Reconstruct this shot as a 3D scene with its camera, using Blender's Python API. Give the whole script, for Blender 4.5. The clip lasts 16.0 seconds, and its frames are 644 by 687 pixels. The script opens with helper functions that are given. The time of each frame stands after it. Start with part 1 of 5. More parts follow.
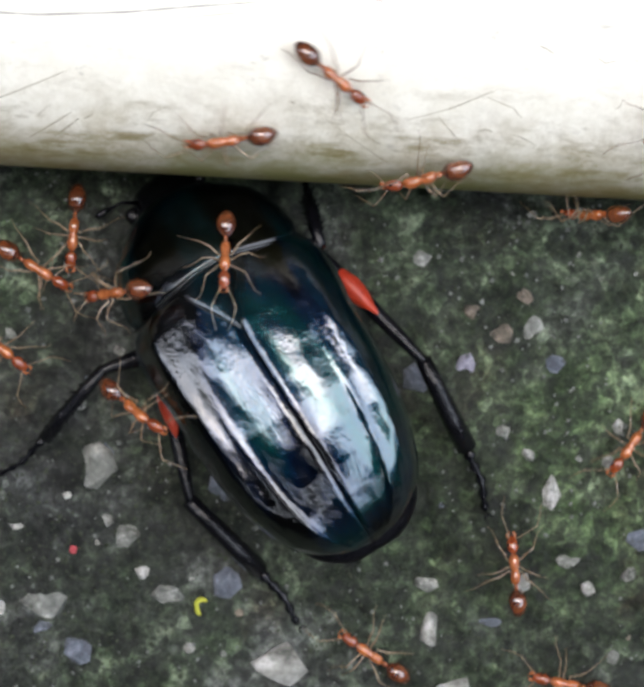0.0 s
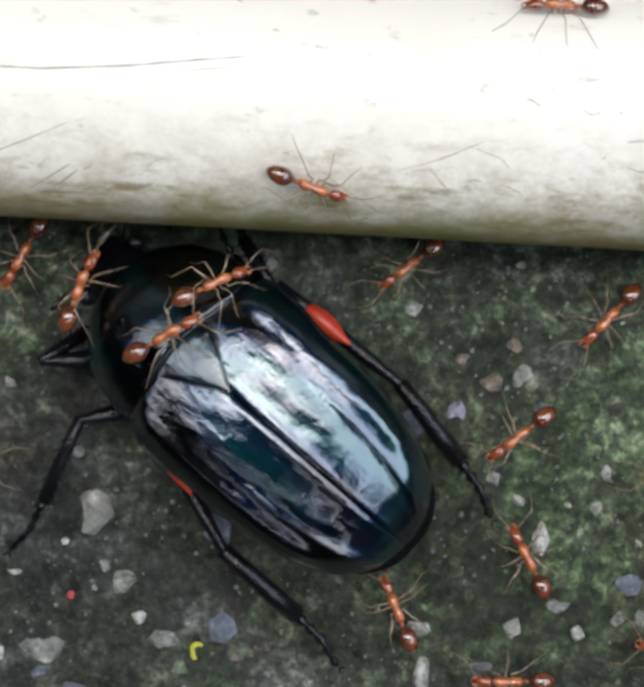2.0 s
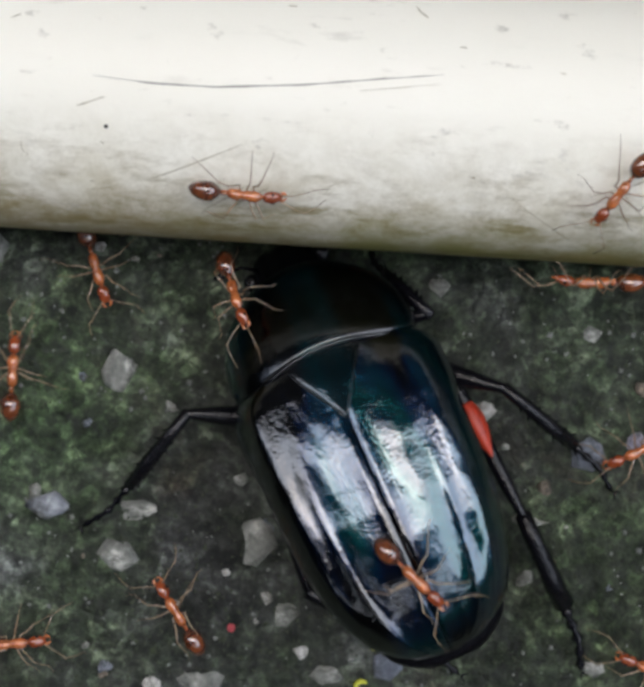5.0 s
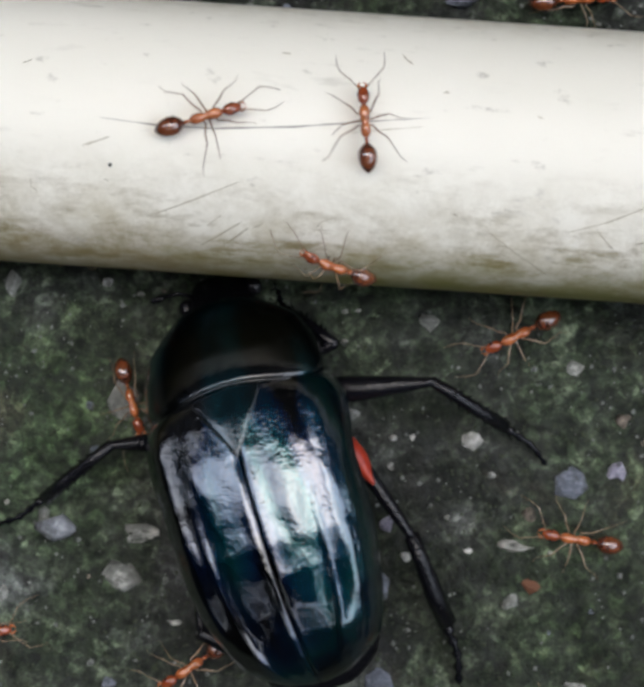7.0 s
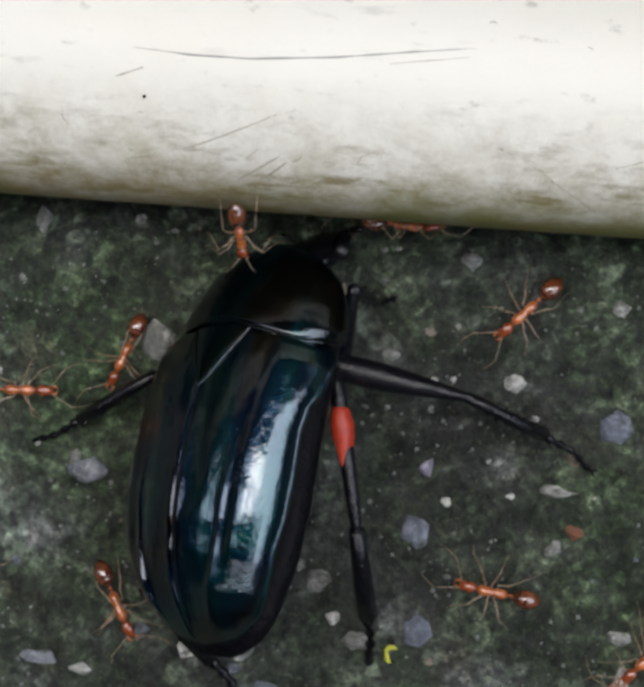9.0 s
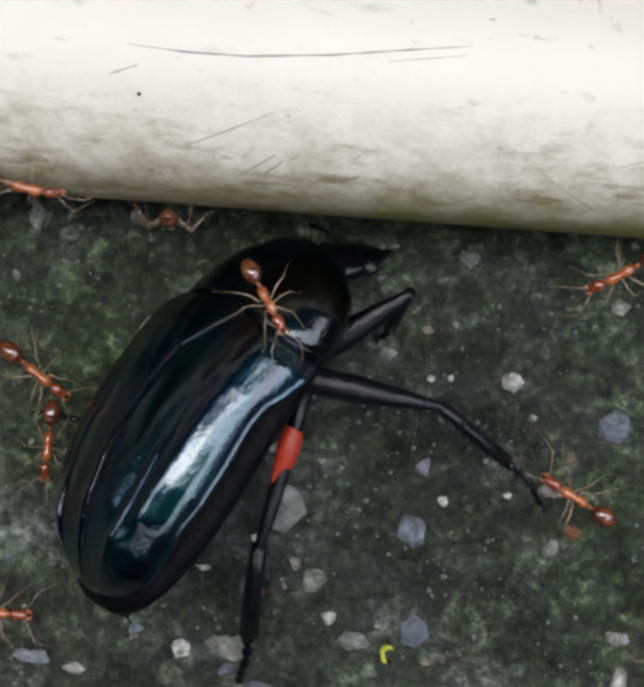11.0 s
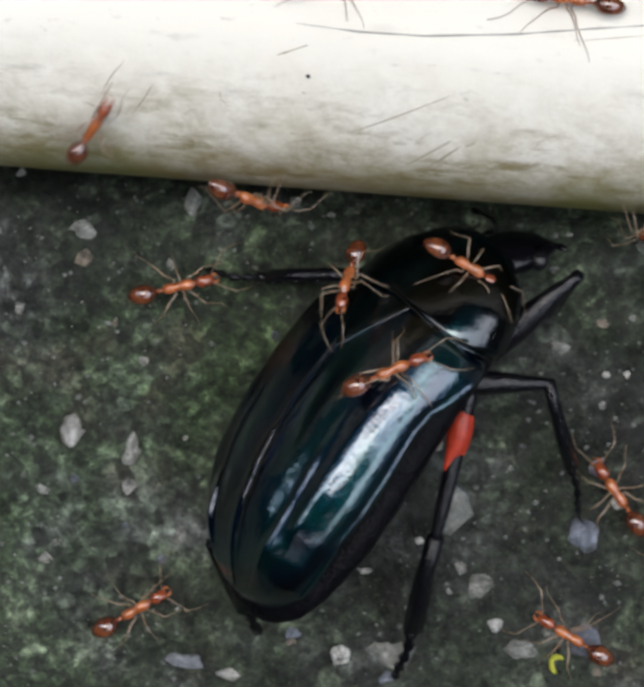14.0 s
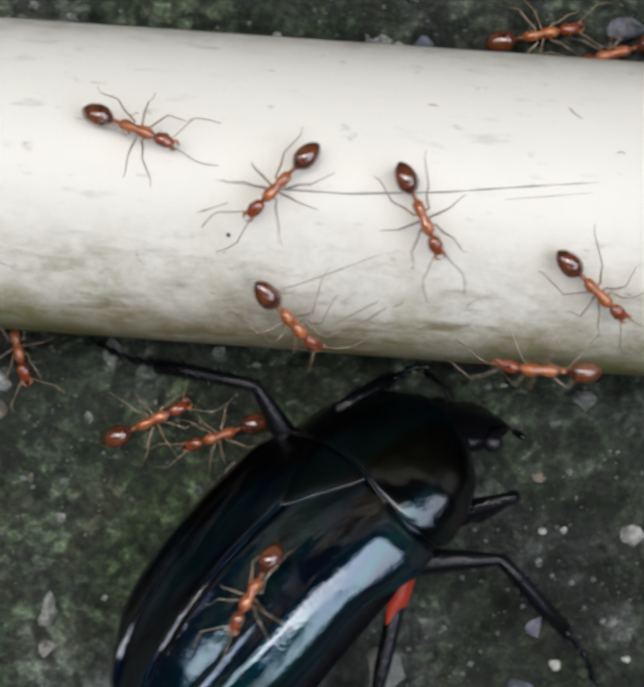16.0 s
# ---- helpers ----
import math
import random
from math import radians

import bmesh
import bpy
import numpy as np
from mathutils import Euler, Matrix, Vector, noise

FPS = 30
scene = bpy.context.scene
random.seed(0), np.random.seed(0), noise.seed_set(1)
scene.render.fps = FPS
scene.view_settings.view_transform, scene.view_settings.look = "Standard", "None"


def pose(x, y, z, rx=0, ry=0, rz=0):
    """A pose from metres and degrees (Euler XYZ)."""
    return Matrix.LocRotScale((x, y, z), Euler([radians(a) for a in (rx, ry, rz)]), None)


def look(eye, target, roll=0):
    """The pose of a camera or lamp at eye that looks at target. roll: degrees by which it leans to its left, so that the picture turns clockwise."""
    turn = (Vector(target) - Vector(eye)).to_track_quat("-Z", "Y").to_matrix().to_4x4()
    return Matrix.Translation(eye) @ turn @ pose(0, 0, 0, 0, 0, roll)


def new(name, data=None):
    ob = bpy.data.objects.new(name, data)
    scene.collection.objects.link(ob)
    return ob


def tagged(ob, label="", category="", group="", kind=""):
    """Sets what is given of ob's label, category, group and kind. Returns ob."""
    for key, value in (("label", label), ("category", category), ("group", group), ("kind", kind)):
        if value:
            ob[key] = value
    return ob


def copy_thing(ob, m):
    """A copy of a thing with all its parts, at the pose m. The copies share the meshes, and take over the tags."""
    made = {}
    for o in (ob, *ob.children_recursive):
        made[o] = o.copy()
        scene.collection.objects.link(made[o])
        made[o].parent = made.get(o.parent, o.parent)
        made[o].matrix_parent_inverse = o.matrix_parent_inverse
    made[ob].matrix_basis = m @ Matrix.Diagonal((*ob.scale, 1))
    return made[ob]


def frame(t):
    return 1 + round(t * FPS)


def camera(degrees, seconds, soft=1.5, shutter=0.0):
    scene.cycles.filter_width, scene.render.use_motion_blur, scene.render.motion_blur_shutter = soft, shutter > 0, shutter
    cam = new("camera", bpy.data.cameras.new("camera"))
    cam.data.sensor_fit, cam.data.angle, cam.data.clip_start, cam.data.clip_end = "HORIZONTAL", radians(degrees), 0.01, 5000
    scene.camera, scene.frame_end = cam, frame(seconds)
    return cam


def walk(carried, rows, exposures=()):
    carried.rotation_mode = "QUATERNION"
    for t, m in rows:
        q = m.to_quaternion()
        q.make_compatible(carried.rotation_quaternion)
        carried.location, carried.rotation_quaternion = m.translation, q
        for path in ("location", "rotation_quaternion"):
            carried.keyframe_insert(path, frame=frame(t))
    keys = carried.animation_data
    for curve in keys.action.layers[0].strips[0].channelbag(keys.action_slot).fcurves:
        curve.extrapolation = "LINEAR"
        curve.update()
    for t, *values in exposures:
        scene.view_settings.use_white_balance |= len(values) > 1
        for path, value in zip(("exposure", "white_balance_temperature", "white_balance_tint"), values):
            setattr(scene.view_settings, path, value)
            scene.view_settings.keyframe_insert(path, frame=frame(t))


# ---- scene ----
MM = 0.001
cam = camera(18, 16.0, soft=4.2, shutter=0.4)
walk(cam, [
    (0, pose(0.00115, -0.00429, 0.09617, -5.878, -3.487, 3.175)),
    (0.5, pose(0.00151, -0.00448, 0.09657, -6.331, -3.168, 3.159)),
    (1, pose(0.00139, -0.00513, 0.09742, -5.19, -3.258, 3.081)),
    (1.5, pose(0.00085, -0.00896, 0.09804, -2.766, -3.733, 3.095)),
    (2, pose(0.0011, -0.00519, 0.09823, -3.883, -3.662, 3.114)),
    (2.5, pose(0.00074, -0.00447, 0.09852, -3.625, -3.326, 3.016)),
    (3, pose(0.00046, -0.00495, 0.09908, -3.035, -2.427, 3.225)),
    (3.5, pose(-0.00094, -0.00425, 0.0965, -4.085, -1.392, 3.443)),
    (4, pose(-0.0017, -0.00389, 0.09326, -5.436, -0.128, 3.564)),
    (4.5, pose(-0.00103, -0.00303, 0.0927, -5.79, 0.149, 3.416)),
    (5, pose(-0.00244, -0.00321, 0.09367, -4.68, -0.96, 3.589)),
    (7.5, pose(-0.0003, -0.00464, 0.09902, -2.705, 0.199, 3.853)),
    (8, pose(-0.0003, -0.00468, 0.0979, -2.889, 0.293, 3.73)),
    (8.5, pose(-0.00084, -0.00491, 0.09674, -3.803, 0.885, 3.965)),
    (11, pose(-0.00111, -0.00396, 0.09501, -4.971, 0.739, 4.208)),
    (11.5, pose(-0.00151, -0.00415, 0.09518, -5.023, 1.144, 4.297)),
    (12, pose(-0.0021, -0.00379, 0.09507, -4.996, 1.646, 4.433)),
    (12.5, pose(-0.002, -0.00363, 0.09512, -5.069, 1.66, 4.469)),
    (13, pose(-0.00166, -0.00316, 0.09544, -4.537, 1.181, 4.289)),
    (13.5, pose(-0.00149, -0.00455, 0.09301, -5.388, 2.232, 4.131)),
    (14, pose(-0.00404, -0.00354, 0.09045, -5.81, 3.704, 4.143)),
    (14.5, pose(-0.00464, -0.00348, 0.09046, -4.979, 3.848, 4.222)),
    (15, pose(-0.00503, -0.00196, 0.09115, -3.702, 3.161, 4.657)),
    (15.5, pose(-0.00584, -0.00011, 0.089, -3.844, 2.478, 4.723)),
    (16, pose(-0.00366, -0.00004, 0.08653, -3.946, 2.154, 4.109)),
], exposures=[(0, 1.18, 6500, 10), (1, 1.10, 6500, 10), (2, 1.02, 6500, 10), (3, 0.73, 6500, 10), (5, 0.77, 6500, 10), (8, 0.78, 6500, 10), (11, 0.80, 6500, 10), (14, 0.87, 6500, 10), (16, 0.76, 6500, 10)])

# ---- light: overcast sky, cut off by added unseen walls and a slab ----
world = bpy.data.worlds.new("overcast_sky")
scene.world = world
world.use_nodes = True
wn = world.node_tree.nodes
sky = wn.new("ShaderNodeTexSky")
sky.sky_type, sky.sun_disc = "NISHITA", False
sky.sun_elevation, sky.sun_rotation = radians(73), radians(-20)
sky.air_density, sky.dust_density, sky.ozone_density = 1.0, 3.0, 1.5
wn["Background"].inputs[1].default_value = 0.15
world.node_tree.links.new(sky.outputs[0], wn["Background"].inputs[0])
sun_data = bpy.data.lights.new("sun", "SUN")
sun_data.energy, sun_data.angle, sun_data.color = 3.3, radians(118), (0.92, 0.945, 0.965)
sun = new("sun", sun_data)
sun.matrix_world = look((0.06, 0.25, 0.95), (0, 0, 0))


# ---- materials ----
def shader(name):
    m = bpy.data.materials.new(name)
    m.use_nodes = True
    return m, m.node_tree, m.node_tree.nodes["Principled BSDF"]


def link(t, a, b):
    t.links.new(a, b)


def noise_node(t, scale, detail=4.0, rough=0.55, coord="Object", stretch=None, dist=0.0):
    """Noise with scale in features per metre."""
    c = t.nodes.new("ShaderNodeTexCoord")
    n = t.nodes.new("ShaderNodeTexNoise")
    n.inputs["Scale"].default_value, n.inputs["Detail"].default_value = scale, detail
    n.inputs["Roughness"].default_value, n.inputs["Distortion"].default_value = rough, dist
    src = c.outputs[coord]
    if stretch:
        mp = t.nodes.new("ShaderNodeMapping")
        mp.inputs["Scale"].default_value = stretch
        link(t, src, mp.inputs[0])
        src = mp.outputs[0]
    link(t, src, n.inputs["Vector"])
    return n.outputs[0]


def ramp(t, fac, stops):
    r = t.nodes.new("ShaderNodeValToRGB")
    e = r.color_ramp.elements
    while len(e) < len(stops):
        e.new(0.5)
    for k, (p, c) in zip(e, stops):
        k.position, k.color = p, (*c, 1) if len(c) == 3 else c
    link(t, fac, r.inputs[0])
    return r.outputs[0]


def mixed(t, fac, a, b):
    m = t.nodes.new("ShaderNodeMix")
    m.data_type = "RGBA"
    if isinstance(fac, float):
        m.inputs[0].default_value = fac
    else:
        link(t, fac, m.inputs[0])
    for v, i in ((a, 6), (b, 7)):
        if isinstance(v, tuple):
            m.inputs[i].default_value = (*v, 1)
        else:
            link(t, v, m.inputs[i])
    return m.outputs[2]


def bump(t, p, height, strength, dist):
    b = t.nodes.new("ShaderNodeBump")
    b.inputs["Strength"].default_value, b.inputs["Distance"].default_value = strength, dist
    link(t, height, b.inputs["Height"])
    link(t, b.outputs[0], p.inputs["Normal"])


def two_scale(name, dark, light, scale, rough=0.6, rel=0.3, dist=0.0001, metal=0.0, fine=6.0):
    """Colour varied at two scales, with relief."""
    m, t, p = shader(name)
    a = ramp(t, noise_node(t, scale), [(0.3, dark), (0.7, light)])
    g = noise_node(t, scale * fine, 3)
    col = mixed(t, 0.35, a, ramp(t, g, [(0.3, tuple(v * 0.6 for v in dark)), (0.7, tuple(min(1, v * 1.25) for v in light))]))
    link(t, col, p.inputs["Base Color"])
    p.inputs["Roughness"].default_value, p.inputs["Metallic"].default_value = rough, metal
    bump(t, p, g, rel, dist)
    return m


def times(t, a, b):
    m = t.nodes.new("ShaderNodeMix")
    m.data_type, m.blend_type = "RGBA", "MULTIPLY"
    m.inputs[0].default_value = 1.0
    link(t, a, m.inputs[6])
    link(t, b, m.inputs[7])
    return m.outputs[2]


def ground_material():
    """Damp concrete: sand grains and worn aggregate, moss in patches, some soil."""
    m, t, p = shader("mossy_concrete")
    grey = ramp(t, noise_node(t, 300, 9, 0.75), [(0.36, (0.009, 0.0095, 0.009)), (0.5, (0.042, 0.044, 0.042)), (0.62, (0.18, 0.19, 0.185))])
    moss = ramp(t, noise_node(t, 480, 8, 0.76), [(0.34, (0.005, 0.008, 0.003)), (0.52, (0.030, 0.043, 0.024)), (0.66, (0.120, 0.148, 0.098))])
    brown = ramp(t, noise_node(t, 1500, 4), [(0.35, (0.016, 0.012, 0.010)), (0.7, (0.075, 0.056, 0.042))])
    where = ramp(t, noise_node(t, 105, 6, 0.62), [(0.36, (0.15, 0.15, 0.15)), (0.52, (1, 1, 1))])
    soil = ramp(t, noise_node(t, 160, 5, 0.6, dist=0.6), [(0.58, (0, 0, 0)), (0.70, (0.6, 0.6, 0.6))])
    col = mixed(t, soil, mixed(t, where, grey, moss), brown)
    c = t.nodes.new("ShaderNodeTexCoord")
    cell = t.nodes.new("ShaderNodeTexVoronoi")
    cell.inputs["Scale"].default_value, cell.inputs["Randomness"].default_value = 1700, 1.0
    link(t, c.outputs["Object"], cell.inputs["Vector"])
    grainy = ramp(t, cell.outputs["Color"], [(0.15, (0.50, 0.50, 0.50)), (0.55, (0.85, 0.85, 0.85)), (0.85, (1.65, 1.65, 1.65))])
    col = times(t, col, grainy)
    col = times(t, col, ramp(t, noise_node(t, 2100, 4, 0.65), [(0.36, (0.35, 0.35, 0.35)), (0.5, (0.9, 0.9, 0.9)), (0.66, (1.8, 1.8, 1.75))]))
    # damp hollows and drier rises, a few millimetres to a centimetre across
    col = times(t, col, ramp(t, noise_node(t, 62, 5, 0.6, dist=0.4), [(0.36, (0.45, 0.45, 0.46)), (0.5, (1.02, 1.02, 1.02)), (0.63, (1.55, 1.55, 1.55))]))

    def stain_or_shade(x, y, reach, shade):
        """A ragged stain or patch of painted shade round a place, in millimetres; returns its tint."""
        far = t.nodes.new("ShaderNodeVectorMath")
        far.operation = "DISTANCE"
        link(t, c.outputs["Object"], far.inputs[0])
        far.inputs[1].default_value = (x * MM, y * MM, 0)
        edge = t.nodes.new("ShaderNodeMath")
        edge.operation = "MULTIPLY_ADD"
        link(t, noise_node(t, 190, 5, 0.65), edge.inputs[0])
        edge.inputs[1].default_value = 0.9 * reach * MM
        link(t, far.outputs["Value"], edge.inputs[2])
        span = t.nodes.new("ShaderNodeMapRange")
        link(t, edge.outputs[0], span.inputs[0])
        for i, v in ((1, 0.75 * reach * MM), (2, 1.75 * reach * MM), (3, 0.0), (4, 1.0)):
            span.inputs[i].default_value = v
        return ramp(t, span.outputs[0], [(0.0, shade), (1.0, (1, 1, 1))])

    # wet soil with the beetle's contact shade painted in, in the middle; a drier, lichen-grey patch to the west of it
    col = times(t, col, stain_or_shade(4.0, -14.5, 8.0, (0.36, 0.36, 0.35)))
    # the painted shade runs on southwards, fainter
    col = times(t, col, stain_or_shade(4.0, -21.5, 5.0, (0.72, 0.71, 0.70)))
    col = times(t, col, stain_or_shade(-11.0, -9.0, 4.5, (0.75, 0.76, 0.72)))
    col = times(t, col, stain_or_shade(-13.0, -13.5, 6.0, (1.05, 1.22, 0.92)))
    col = times(t, col, stain_or_shade(19.0, -20.0, 9.0, (1.02, 1.14, 0.84)))
    col = times(t, col, stain_or_shade(-19, -18, 7.0, (1.55, 1.65, 1.60)))
    col = times(t, col, stain_or_shade(21, -14, 6.0, (1.30, 1.30, 1.30)))
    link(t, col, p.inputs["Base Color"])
    link(t, ramp(t, noise_node(t, 700, 4), [(0.35, (0.38,) * 3), (0.65, (0.85,) * 3)]), p.inputs["Roughness"])
    p.inputs["Specular IOR Level"].default_value = 0.35
    bump(t, p, noise_node(t, 2600, 4, 0.65), 0.8, 0.0003)
    return m


def pvc_material():
    """Cream plastic with a grimy, algae-stained lower side and fine lengthwise streaks."""
    m, t, p = shader("weathered_pvc")
    base = ramp(t, noise_node(t, 60, 4), [(0.3, (0.785, 0.77, 0.68)), (0.7, (0.85, 0.84, 0.76))])
    c = t.nodes.new("ShaderNodeTexCoord")
    sep = t.nodes.new("ShaderNodeSeparateXYZ")
    link(t, c.outputs["Object"], sep.inputs[0])

    def product(a, b):
        k = t.nodes.new("ShaderNodeMath")
        k.operation, k.use_clamp = "MULTIPLY", True
        link(t, a, k.inputs[0])
        link(t, b, k.inputs[1])
        return k.outputs[0]

    # splashed dirt has gathered on the side that faces the beetle
    lean = t.nodes.new("ShaderNodeMath")
    lean.operation = "MULTIPLY_ADD"
    link(t, sep.outputs["Y"], lean.inputs[0])
    lean.inputs[1].default_value = 0.45
    link(t, sep.outputs["Z"], lean.inputs[2])

    def grimy(start, end, most):
        g = t.nodes.new("ShaderNodeMapRange")
        link(t, lean.outputs[0], g.inputs[0])
        for i, v in ((1, start), (2, end), (3, 0.0), (4, most)):
            g.inputs[i].default_value = v
        return g

    flank, low = grimy(0.0060, 0.0010, 1.35), grimy(0.0030, -0.0016, 1.25)
    grey = (0, 0, 0), (1, 1, 1)
    blotch = ramp(t, noise_node(t, 520, 9, 0.80, stretch=(0.85, 1, 1), dist=0.2), [(0.40, grey[0]), (0.64, (0.82, 0.82, 0.82))])
    smear = ramp(t, noise_node(t, 900, 7, 0.75, stretch=(0.35, 1, 1)), [(0.52, grey[0]), (0.66, (0.85, 0.85, 0.85))])
    dirt = ramp(t, noise_node(t, 420, 5, 0.65), [(0.3, (0.22, 0.18, 0.085)), (0.7, (0.45, 0.40, 0.25))])
    algae = ramp(t, noise_node(t, 110, 4), [(0.42, (0.24, 0.185, 0.075)), (0.62, (0.20, 0.19, 0.06))])
    col = mixed(t, product(flank.outputs[0], blotch), base, dirt)
    col = mixed(t, product(flank.outputs[0], smear), col, (0.24, 0.20, 0.10))
    col = mixed(t, product(low.outputs[0], ramp(t, noise_node(t, 240, 6, 0.7), [(0.22, (0.25, 0.25, 0.25)), (0.6, (1, 1, 1))])), col, algae)
    streak = ramp(t, noise_node(t, 1500, 5, 0.65, stretch=(0.25, 1, 1)), [(0.60, grey[0]), (0.74, (0.5, 0.5, 0.5))])
    col = mixed(t, product(streak, ramp(t, noise_node(t, 130, 3), [(0.42, (0.12, 0.12, 0.12)), (0.60, (1, 1, 1))])), col, (0.30, 0.28, 0.22))
    spots = ramp(t, noise_node(t, 1300, 4, 0.65, stretch=(0.6, 1, 1)), [(0.63, grey[0]), (0.74, (0.6, 0.6, 0.6))])
    col = mixed(t, spots, col, (0.36, 0.34, 0.28))
    link(t, col, p.inputs["Base Color"])
    p.inputs["Roughness"].default_value = 0.45
    p.inputs["Specular IOR Level"].default_value = 0.3
    bump(t, p, noise_node(t, 600, 5, 0.65, stretch=(0.4, 1, 1)), 0.25, 0.00015)
    return m


def shell_material(name, tones, rough=0.09, pit=0.10, coat=1.0, spec=0.5):
    """Beetle shell: a clear hard gloss over a dull metallic sheen that runs in bands, finely pitted."""
    m, t, p = shader(name)
    col = ramp(t, noise_node(t, 150, 3, 0.5, stretch=(1.6, 0.3, 1.2)), tones)
    link(t, col, p.inputs["Base Color"])
    p.inputs["Metallic"].default_value = 0.9 if coat else 0.0
    p.inputs["Roughness"].default_value = 0.27 if coat else 0.13
    p.inputs["Specular IOR Level"].default_value = spec
    if coat:
        p.inputs["Coat Weight"].default_value, p.inputs["Coat IOR"].default_value = coat, 1.86
        p.inputs["Coat Tint"].default_value = (0.87, 0.90, 1.0, 1)
        link(t, ramp(t, noise_node(t, 1500, 3), [(0.4, (rough,) * 3), (0.75, (rough + 0.05,) * 3)]), p.inputs["Coat Roughness"])
    n = t.nodes.new("ShaderNodeBump")
    n.inputs["Strength"].default_value, n.inputs["Distance"].default_value = pit, 0.00006
    link(t, noise_node(t, 6200, 2, 0.6), n.inputs["Height"])
    if coat:
        worn = t.nodes.new("ShaderNodeBump")
        worn.inputs["Strength"].default_value, worn.inputs["Distance"].default_value = 0.27, 0.00012
        link(t, noise_node(t, 1300, 5, 0.65, stretch=(1.5, 0.35, 1.2)), worn.inputs["Height"])
        link(t, worn.outputs[0], n.inputs["Normal"])
    link(t, n.outputs[0], p.inputs["Normal"])
    if coat:
        link(t, n.outputs[0], p.inputs["Coat Normal"])
    return m


def ant_material(name, dark, light, rough, scale=900):
    m, t, p = shader(name)
    a = ramp(t, noise_node(t, scale, 3), [(0.3, dark), (0.7, light)])
    link(t, a, p.inputs["Base Color"])
    p.inputs["Roughness"].default_value = rough
    p.inputs["Subsurface Weight"].default_value = 0.12
    p.inputs["Coat Weight"].default_value, p.inputs["Coat IOR"].default_value = 0.8, 1.7
    p.inputs["Coat Roughness"].default_value = 0.06
    p.inputs["Subsurface Radius"].default_value = (0.0006, 0.00025, 0.0001)
    p.inputs["Subsurface Scale"].default_value = 0.6
    bump(t, p, noise_node(t, 9000, 2), 0.15, 0.00003)
    return m


def gaster_material():
    """Dark red-brown and glossy, paler towards its narrow front."""
    m, t, p = shader("ant_gaster")
    a = ramp(t, noise_node(t, 700, 3, stretch=(1, 2.5, 1)), [(0.35, (0.060, 0.015, 0.007)), (0.55, (0.11, 0.030, 0.012)), (0.75, (0.22, 0.070, 0.025))])
    link(t, a, p.inputs["Base Color"])
    p.inputs["Roughness"].default_value = 0.2
    p.inputs["Coat Weight"].default_value, p.inputs["Coat IOR"].default_value = 1.0, 1.8
    p.inputs["Coat Roughness"].default_value = 0.05
    bump(t, p, noise_node(t, 5000, 2), 0.1, 0.00003)
    return m


M_GROUND, M_PVC = ground_material(), pvc_material()
M_ELYTRA = shell_material("shell_elytra", [(0.41, (0.001, 0.001, 0.002)), (0.45, (0.001, 0.010, 0.036)), (0.50, (0.001, 0.033, 0.062)), (0.55, (0.001, 0.056, 0.057)), (0.59, (0.001, 0.020, 0.038)), (0.64, (0.001, 0.001, 0.002))], 0.04, 0.26)
M_PRONOTUM = shell_material("shell_pronotum", [(0.44, (0.002, 0.003, 0.004)), (0.52, (0.002, 0.022, 0.030)), (0.62, (0.002, 0.065, 0.065))], 0.05, 0.15, 0.7)
M_BLACK = shell_material("shell_black", [(0.3, (0.002, 0.002, 0.003)), (0.7, (0.007, 0.007, 0.010))], 0.20, 0.40, 0.0, 0.32)
M_LEG = shell_material("shell_leg", [(0.3, (0.002, 0.002, 0.003)), (0.7, (0.007, 0.007, 0.010))], 0.20, 1.0, 0.0, 0.40)
M_LEG.node_tree.nodes["Principled BSDF"].inputs["Roughness"].default_value = 0.07
M_BELLY = two_scale("belly", (0.001, 0.001, 0.002), (0.005, 0.005, 0.007), 900, 0.35, 0.6, 0.0002)
M_BELLY.node_tree.nodes["Principled BSDF"].inputs["Specular IOR Level"].default_value = 0.08
M_RED = two_scale("red_membrane", (0.30, 0.022, 0.010), (0.48, 0.050, 0.020), 500, 0.42, 0.3, 0.00005)
M_ANT = ant_material("ant_orange", (0.19, 0.045, 0.013), (0.60, 0.195, 0.062), 0.14, 2600)
M_ANT_HEAD = ant_material("ant_head", (0.13, 0.024, 0.009), (0.27, 0.058, 0.018), 0.14)
M_ANT_LEG = ant_material("ant_leg", (0.12, 0.075, 0.045), (0.36, 0.27, 0.18), 0.25, 3000)
M_GASTER = gaster_material()
M_EYE = two_scale("ant_eye", (0.006, 0.005, 0.005), (0.02, 0.015, 0.012), 4000, 0.2)
M_BEETLE_EYE = two_scale("beetle_eye", (0.004, 0.004, 0.005), (0.012, 0.012, 0.015), 3000, 0.08, 0.3, 0.0001)
M_SCRATCH = two_scale("scratch_dirt", (0.20, 0.19, 0.165), (0.33, 0.315, 0.275), 900, 0.8)
M_SCRATCH_PALE = two_scale("scratch_faint", (0.26, 0.23, 0.15), (0.44, 0.40, 0.29), 900, 0.8)
M_SKY_BLOCK = two_scale("dark_sky_block", (0.007, 0.008, 0.0065), (0.016, 0.018, 0.014), 3, 0.95, 0.3, 0.01)
